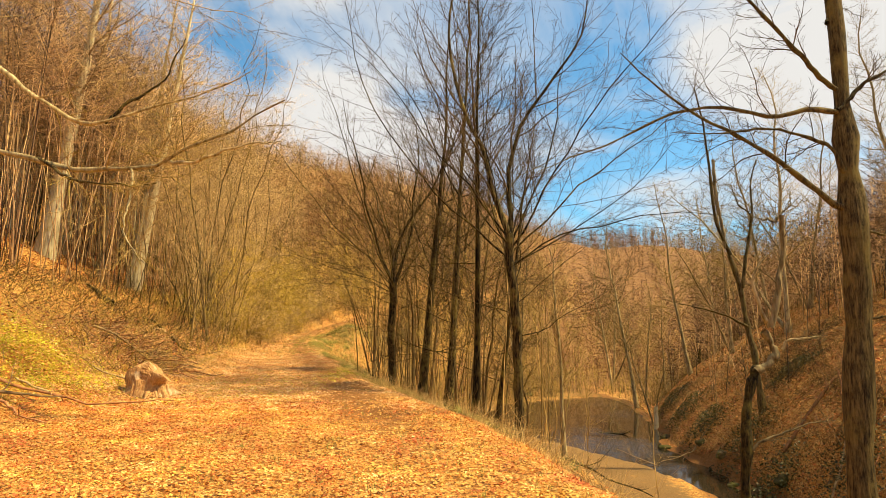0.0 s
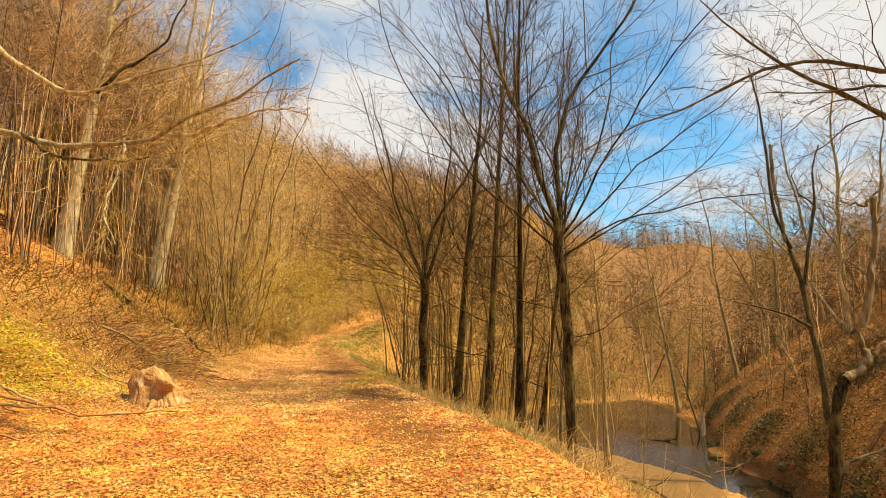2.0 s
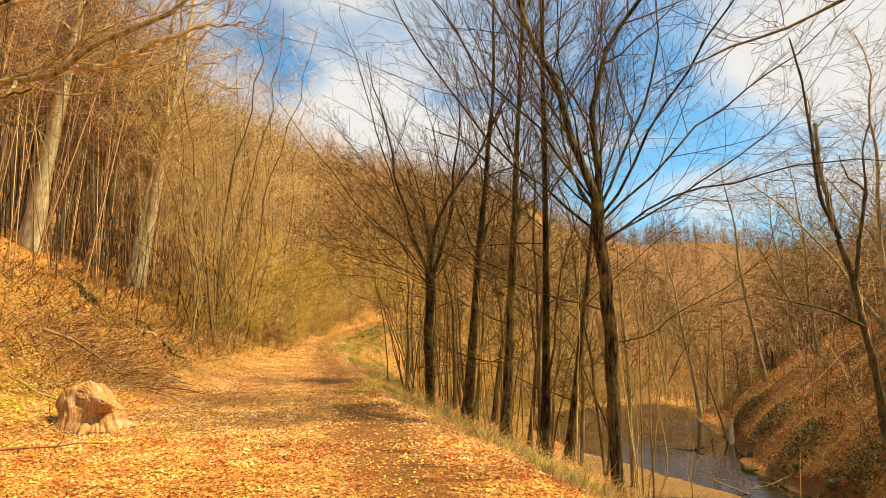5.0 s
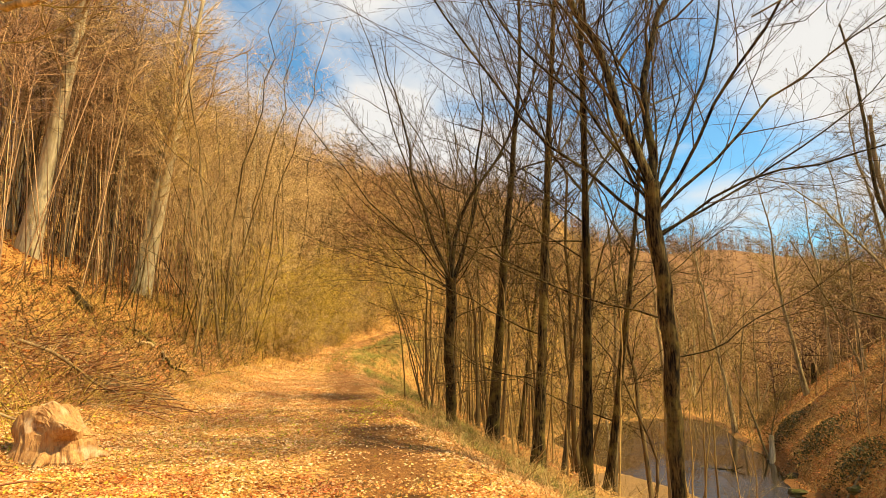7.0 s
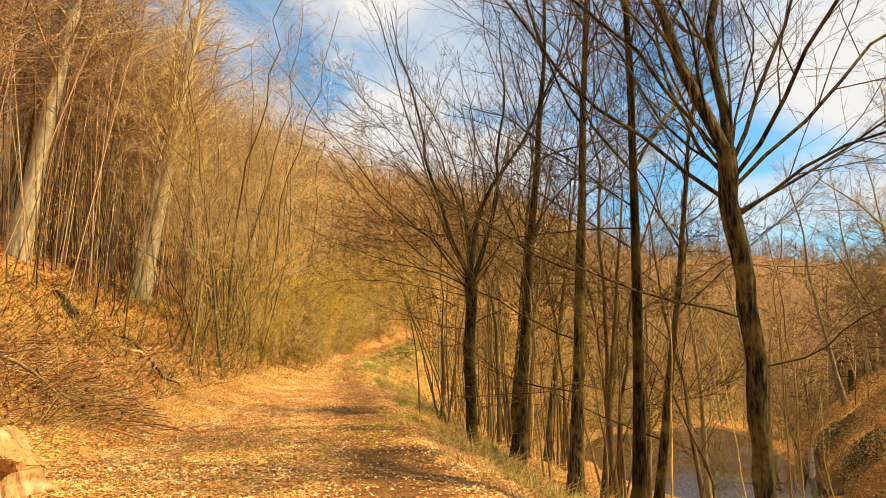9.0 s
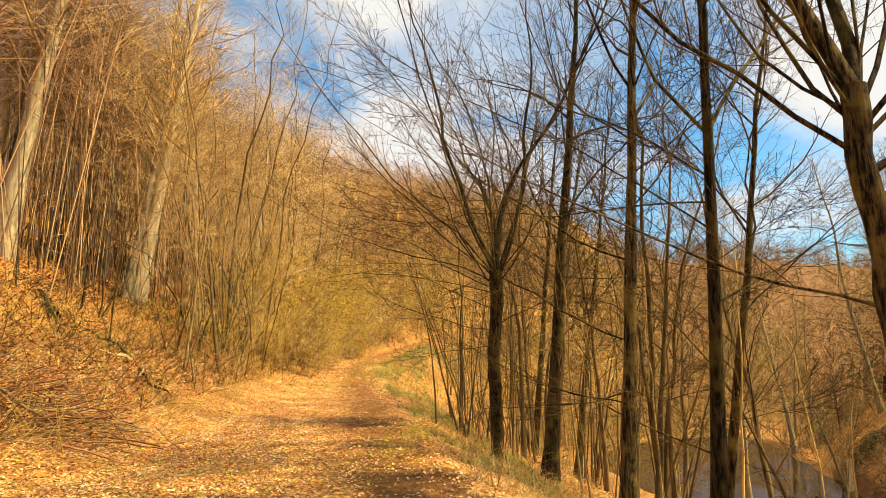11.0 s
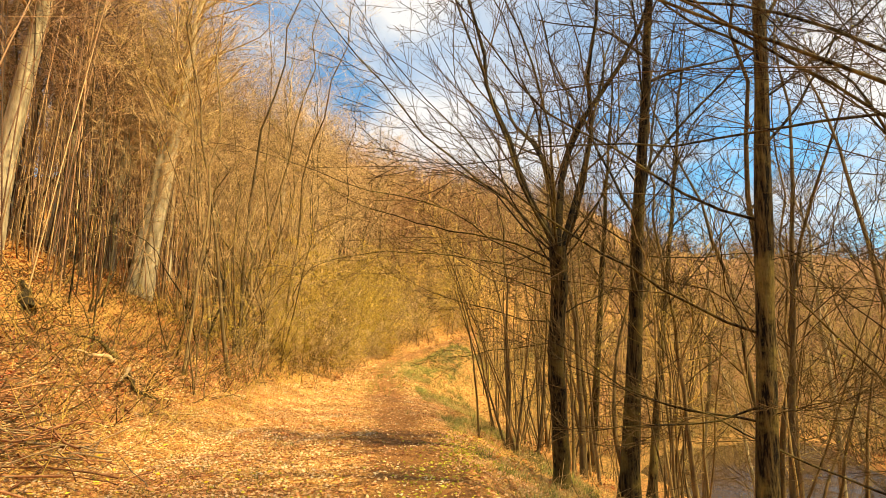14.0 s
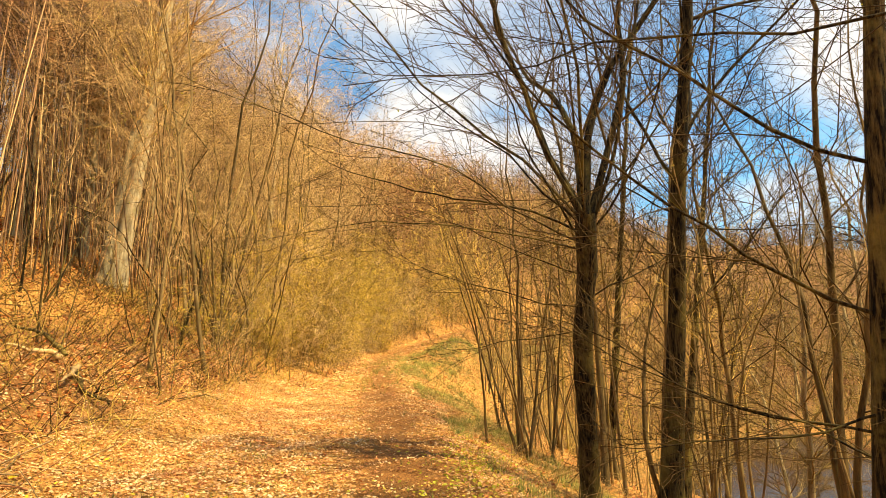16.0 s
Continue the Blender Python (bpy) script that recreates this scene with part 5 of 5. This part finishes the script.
grass_tufts("grass", "small grass tufts among leaves on the path", X, Y, 0.05, 0.15, 44, 6)


def ground_cover(name, label, x, y, sx, sy, n, seed):
    r = np.random.RandomState(seed)
    X, Y = x + r.normal(0, sx, n), y + r.normal(0, sy, n)
    C = np.stack([X, Y, height(X, Y) + r.uniform(0.01, 0.07, n)], -1)
    V, F = leaf_cards(C, r, 0.03, 0.07, 1.0)
    tagged(mesh_object(name, V, [F], M_BUD, None, False), label, "plants", kind="stuff")


ground_cover("ground_plants", "low yellow-green plants and moss among slope leaves", -10.0, 14.6, 0.9, 1.6, 11000, 52)
ground_cover("ground_plants", "small green plants on the path edge", -5.5, 17.5, 1.2, 3.0, 900, 53)
r = np.random.RandomState(58)
X, Y = -8.0 + r.normal(0, 1.0, 70), 20.8 + r.normal(0, 1.0, 70)
V, F = leaf_cards(np.stack([X, Y, height(X, Y) + 0.05], -1), r, 0.05, 0.09, 1.0)
tagged(mesh_object("wild_flowers", V, [F], M_FLOWER, None, False), "small yellow spring flowers among leaves on the verge", "flowers", kind="stuff")
M_BRAMBLE = island_mat("dark_bramble_leaves", [(0.0, (0.025, 0.03, 0.008)), (0.6, (0.07, 0.075, 0.02)), (1.0, (0.17, 0.15, 0.04))], 0.5, 0.1)
r = np.random.RandomState(96)
for bx, by, w in ((13.6, 26.5, 1.1), (14.6, 31.0, 1.3), (15.2, 36.5, 1.0), (14.2, 22.5, 1.2), (16.2, 42.0, 1.2), (18.5, 33.0, 1.0), (17.4, 48.0, 1.1)):
    n = 1500
    X, Y = bx + r.normal(0, w * 0.6, n), by + r.normal(0, w * 0.8, n)
    hump = np.exp(-((X - bx) / w) ** 2 - ((Y - by) / (1.3 * w)) ** 2)
    C = np.stack([X, Y, height(X, Y) + r.uniform(0, 0.75, n) * hump + 0.03], -1)
    V, F = leaf_cards(C, r, 0.06, 0.14)
    tagged(mesh_object("bramble_patch", V, [F], M_BRAMBLE, None, False), "dark green bramble leaves over the far stream bank", "brambles", kind="stuff")
ground_cover("ground_plants", "green ivy trailing along the bank edge", -3.6, 25.0, 0.35, 3.0, 1500, 54)

# ---- stones and posts at the stream ----
M_STONE = bark("mossy_stone", (0.03, 0.024, 0.014), (0.16, 0.12, 0.075), (0.075, 0.075, 0.015), 0.75, 5.0, 0.03)


def boulder(x, y, size, seed, label):
    r = np.random.RandomState(seed)
    bm = bmesh.new()
    bmesh.ops.create_icosphere(bm, subdivisions=3, radius=1)
    off = Vector(r.uniform(0, 50, 3))
    for v in bm.verts:
        k = 1 + 0.35 * noise.noise(v.co * 1.3 + off) + 0.12 * noise.noise(v.co * 4 + off)
        v.co = Vector((v.co.x * 1.25, v.co.y, v.co.z * 0.7)) * k * size
    me = bpy.data.meshes.new("boulder")
    bm.to_mesh(me)
    bm.free()
    me.materials.append(M_STONE)
    ob = new("boulder", me)
    ob.matrix_basis = pose(x, y, float(height(x, y)) - 0.05 * size, 0, 0, r.uniform(0, 360))
    tagged(ob, label, "stone", "boulders at the shore")


for k in range(7):
    y = 23 + k * 3.1
    boulder(float(shore_r(y)) + 0.5 * math.sin(k * 2.1) + 0.2, y, 0.2 + 0.16 * abs(math.sin(k * 1.7)), 130 + k, "dark mossy boulder at the water's edge")
boulder(9.5, 70.5, 0.7, 150, "pale boulder under the far bank")


def post(x, y, tall, r0, seed, label, mat):
    r = np.random.RandomState(seed)
    e = tagged(empty_at("wooden_post", x, y, float(height(x, y))), label, "post")
    P = trunk_line((0, 0, -0.3), (0.1, 0.05, tall), 8, 0.04, r)
    ob, R = trunk_mesh(P, r0, r0 * 0.8, 10, e, mat, 0.15, r, "shaft")
    V, F = tubes(P[-2:][None] + np.array([0, 0, 0.02]), np.array([[r0 * 0.7, 0.01]]), 10)
    mesh_object("broken_top", V, [F], mat, e)


post(15.6, 46.3, 1.6, 0.17, 161, "weathered broken post at the water's edge", M_PALE)
post(22.3, 54.5, 1.7, 0.2, 162, "dark broken snag among leaves on the far bank", M_RIVER)

# ---- the stump, brush pile and dead wood ----
def wood_mat():
    m, n, l, b = node_mat("weathered_stump_wood")
    geo, mp = n.new("ShaderNodeNewGeometry"), n.new("ShaderNodeMapping")
    mp.inputs["Scale"].default_value = (1, 1, 0.15)
    l.new(geo.outputs["Position"], mp.inputs["Vector"])
    grain = noise_node(n, l, mp.outputs[0], 22.0, 8.0, 0.7)
    r = ramp_node(n, [(0.30, (0.10, 0.045, 0.02)), (0.45, (0.36, 0.18, 0.07)), (0.75, (0.58, 0.36, 0.16))])
    l.new(grain.outputs["Fac"], r.inputs[0])
    pale = noise_node(n, l, geo.outputs["Position"], 3.5, 5.0)
    pr = ramp_node(n, [(0.55, (0, 0, 0)), (0.68, (1, 1, 1))])
    l.new(pale.outputs["Fac"], pr.inputs[0])
    l.new(mix_node(n, l, pr.outputs[0], r.outputs[0], (0.58, 0.42, 0.24)), b.inputs["Base Color"])
    b.inputs["Roughness"].default_value = 0.85
    bump_node(n, l, grain.outputs["Fac"], 0.8, 0.03, b)
    return m


M_STUMP = wood_mat()


def stump(x, y):
    """A broken stump: a leaning worn block with a blunt ridge, a split on one side and spreading roots."""
    r = np.random.RandomState(51)
    e = tagged(empty_at("tree_stump", x, y, float(height(x, y))), "weathered broken tree stump with a knob and hollow beside the path", "stump")
    bm = bmesh.new()
    bmesh.ops.create_icosphere(bm, subdivisions=5, radius=1)
    for v in bm.verts:
        p = Vector([math.copysign(abs(c) ** 0.62, c) for c in v.co])
        k = 1 + 0.22 * noise.noise(p * 1.9 + Vector((3, 1, 7))) + 0.06 * noise.noise(p * 4 + Vector((9, 2, 4))) + 0.02 * noise.noise(Vector((p.x * 9, p.y * 9, p.z * 2.2)))
        q = Vector((p.x * 0.50, p.y * 0.42, p.z * 0.86)) * k
        # the roof-like top, and the flare of the foot
        q.z = min(q.z, 0.84 - (0.75 if q.x < -0.06 else 0.62) * abs(q.x + 0.06) - 0.25 * q.y + 0.04 * noise.noise(p * 6))
        flare = 1 + 0.22 * math.exp(-max(0.0, q.z) / 0.16)
        q.x, q.y = q.x * flare, q.y * flare
        # cracks and a ledge on the low side
        crack = noise.noise(Vector((p.x * 5 + 2, p.y * 5, p.z * 1.1)))
        k = 1 - 0.07 * math.exp(-(crack / 0.06) ** 2)
        ledge = 1 / (1 + math.exp(-(q.x - 0.30 + 0.3 * q.z) / 0.03)) * (1 / (1 + math.exp(-(q.z - 0.36) / 0.03)))
        q.x, q.y, q.z = q.x * k, q.y * k, q.z - 0.16 * ledge
        # a jutting shoulder, a knob, and the hollow under it
        for at, wide, push in (((-0.46, -0.15, 0.46), 0.17, 0.16), ((0.34, -0.30, 0.50), 0.15, 0.17), ((0.36, -0.36, 0.24), 0.12, -0.13), ((-0.05, -0.45, 0.45), 0.10, -0.07), ((-0.40, -0.30, 0.16), 0.16, -0.10)):
            near = math.exp(-((q - Vector(at)).length / wide) ** 2)
            q += Vector((at[0], at[1], 0)).normalized() * push * near
        q.z = max(q.z, -0.2)
        v.co = q
    part("stump_body", bm, M_STUMP, e)
    for az in (20, 170, 285):
        P = grow(np.array([[0.5 * math.cos(radians(az)), 0.42 * math.sin(radians(az)), 0.06]]), compass(az, -20)[None], np.array([0.4]), 7, -0.3, 0.4, r)
        V, F = tubes(P, np.linspace(0.10, 0.02, 7)[None], 7)
        mesh_object("root", V, [F], M_STUMP, e)


stump(-7.4, 15.9)


def dead_branch(x, y, az, length, r0, seed, mat, label, side=4, el=4, lift=0.05, name="fallen_branch"):
    """A fallen branch with side twigs, lying on the ground."""
    r = np.random.RandomState(seed)
    z = float(height(x, y))
    e = tagged(empty_at(name, x, y, z), label, "branch")
    K = 12
    d = compass(az, 0)
    u = np.linspace(0, 1, K) * length
    gx, gy = x + d[0] * u, y + d[1] * u
    P = np.stack([gx - x, gy - y, height(gx, gy) - z + lift + u * math.tan(radians(el)) + np.cumsum(r.normal(0, 0.02, K))], -1)
    P[:, :2] += np.cumsum(r.normal(0, 0.04, (K, 2)), 0)
    R = r0 * np.linspace(1, 0.3, K)[None]
    V, F = tubes(P[None], R, 7)
    mesh_object("stem", V, [F], mat, e)
    if side:
        Q, RQ = spawn(P[None], R, side, 0.25, 0.95, (30, 60), 0.4, 6, 0.3, 0.4, 0.5, r, 0.3, 0.3)
        B, RB = spawn(Q, RQ, 4, 0.2, 0.95, (25, 55), 0.4, 4, 0.2, 0.4, 0.5, r, 0.4, 0.1)
        each = len(B) // len(Q)
        for k in range(len(Q)):
            own = slice(k * each, (k + 1) * each)
            V, F = merge([tubes(Q[k:k + 1], RQ[k:k + 1], 4), tubes(B[own], np.maximum(RB[own], 0.003), 3)])
            mesh_object("side_twig", V, F, mat, e)
    return e


M_DRYWOOD = bark("dry_pale_wood", (0.16, 0.10, 0.055), (0.44, 0.31, 0.19), None, 0, 10.0, 0.005)
M_REDSTICK = bark("dry_red_sticks", (0.10, 0.04, 0.022), (0.42, 0.20, 0.105), None, 0, 8.0, 0.004)
PALE = "pale bare fallen branch lying on the leaves"
dead_branch(-9.2, 11.2, 55, 2.4, 0.05, 61, M_DRYWOOD, PALE)
dead_branch(-8.4, 13.4, 160, 2.0, 0.03, 62, M_DRYWOOD, PALE)
dead_branch(-9.6, 16.8, 350, 2.6, 0.03, 63, M_DRYWOOD, PALE)
for k, (x, y, az, ln, rr) in enumerate(((11.5, 20.5, 20, 3.5, 0.06), (13.5, 22.5, 35, 3.5, 0.05), (14.5, 27, 10, 5, 0.09), (15.5, 36, 200, 4, 0.05), (16.5, 26, 60, 4, 0.05), (12.5, 33, 150, 3.5, 0.05), (10.5, 44, 175, 3, 0.05), (7.0, 50, 20, 3, 0.04))):
    dead_branch(x, y, az, ln, rr, 70 + k, M_DRYWOOD if k % 2 else M_REDSTICK, "dead branch fallen on the far stream bank", 5, 6)
dead_branch(-13.8, 25.6, 140, 2.8, 0.16, 80, M_RIVER, "dark rotting log lying across the slope", 0, 0, 0.08, "fallen_log")


def brush_pile(x, y, n=285):
    r = np.random.RandomState(91)
    e = tagged(empty_at("brush_pile", x, y, float(height(x, y))), "heap of cut reddish sticks and brushwood beside the path", "brush pile")
    meshes = []
    for k in range(10):
        ln = r.uniform(0.8, 2.0)
        P = grow(np.array([[-ln / 2, 0, 0]]), np.array([[1.0, r.normal(0, 0.1), 0]]), np.array([ln]), 7, 0.0, 0.35, r)
        R = np.linspace(1, 0.3, 7)[None] * r.uniform(0.008, 0.021)
        V, F = tubes(P, R, 5)
        ob = mesh_object("stick", V, [F], M_REDSTICK if k % 3 else M_DRYWOOD, e)
        meshes.append(ob.data)
        ob.matrix_basis = pose(0, 0, 0.1, 0, 0, r.uniform(0, 360))
    for k in range(n):
        ob = new("stick", meshes[k % 10])
        ob.parent = e
        px, py = r.normal(-0.2, 1.1), r.normal(0, 0.9)
        gz = float(height(x + px, y + py)) - float(height(x, y))
        pile = 0.62 * math.exp(-(px * px / 2 + py * py))
        ob.matrix_basis = pose(px, py, gz + 0.03 + r.uniform(0, 1) * pile, r.uniform(0, 360), r.normal(0, 13), r.normal(165, 62))
    return e


brush_pile(-9.6, 20.4)
dead_branch(-10.7, 19.1, 42, 3.2, 0.04, 92, M_DRYWOOD, "long pale cut pole lying across the brush heap", 0, 0, 0.35, "cut_pole")
for k, (x, y, az, ln) in enumerate(((-11.2, 25.6, 300, 1.3), (-11.0, 25.4, 345, 1.0), (-11.4, 25.4, 250, 1.2), (-11.6, 25.7, 215, 1.0))):
    dead_branch(x, y, az, ln, 0.06, 170 + k, M_RIVER if k % 2 else M_DRYWOOD, "bare crooked root on the eroded slope foot", 2, 2, 0.12, "root")
X, Y = ring_spots(900, 97, 1, 7, 22, 0.1, 1.8)
arching_stems("dry_stems", "dry broken stems and straw along the bank crest", X, Y, 0.2, 0.8, 98, M_STRAW, 0.004, (25, 80), -0.5)
dead_branch(2.6, 17.2, 10, 3.2, 0.045, 181, M_RIVER, "dark fallen branch reaching out from the bank over the water", 4, 24, 0.1)
dead_branch(-9.4, 13.0, 15, 3.4, 0.035, 182, M_REDSTICK, "long dark dead branch lying among the leaves", 3, 0, 0.05)
dead_branch(-8.6, 12.0, -30, 2.2, 0.03, 183, M_REDSTICK, "long dark dead branch lying among the leaves", 3, 0, 0.05)
dead_branch(11.0, 45.0, 330, 2.4, 0.10, 180, M_RIVER, "dark driftwood branch lying in the shallow water", 4, 3, 0.75, "driftwood")
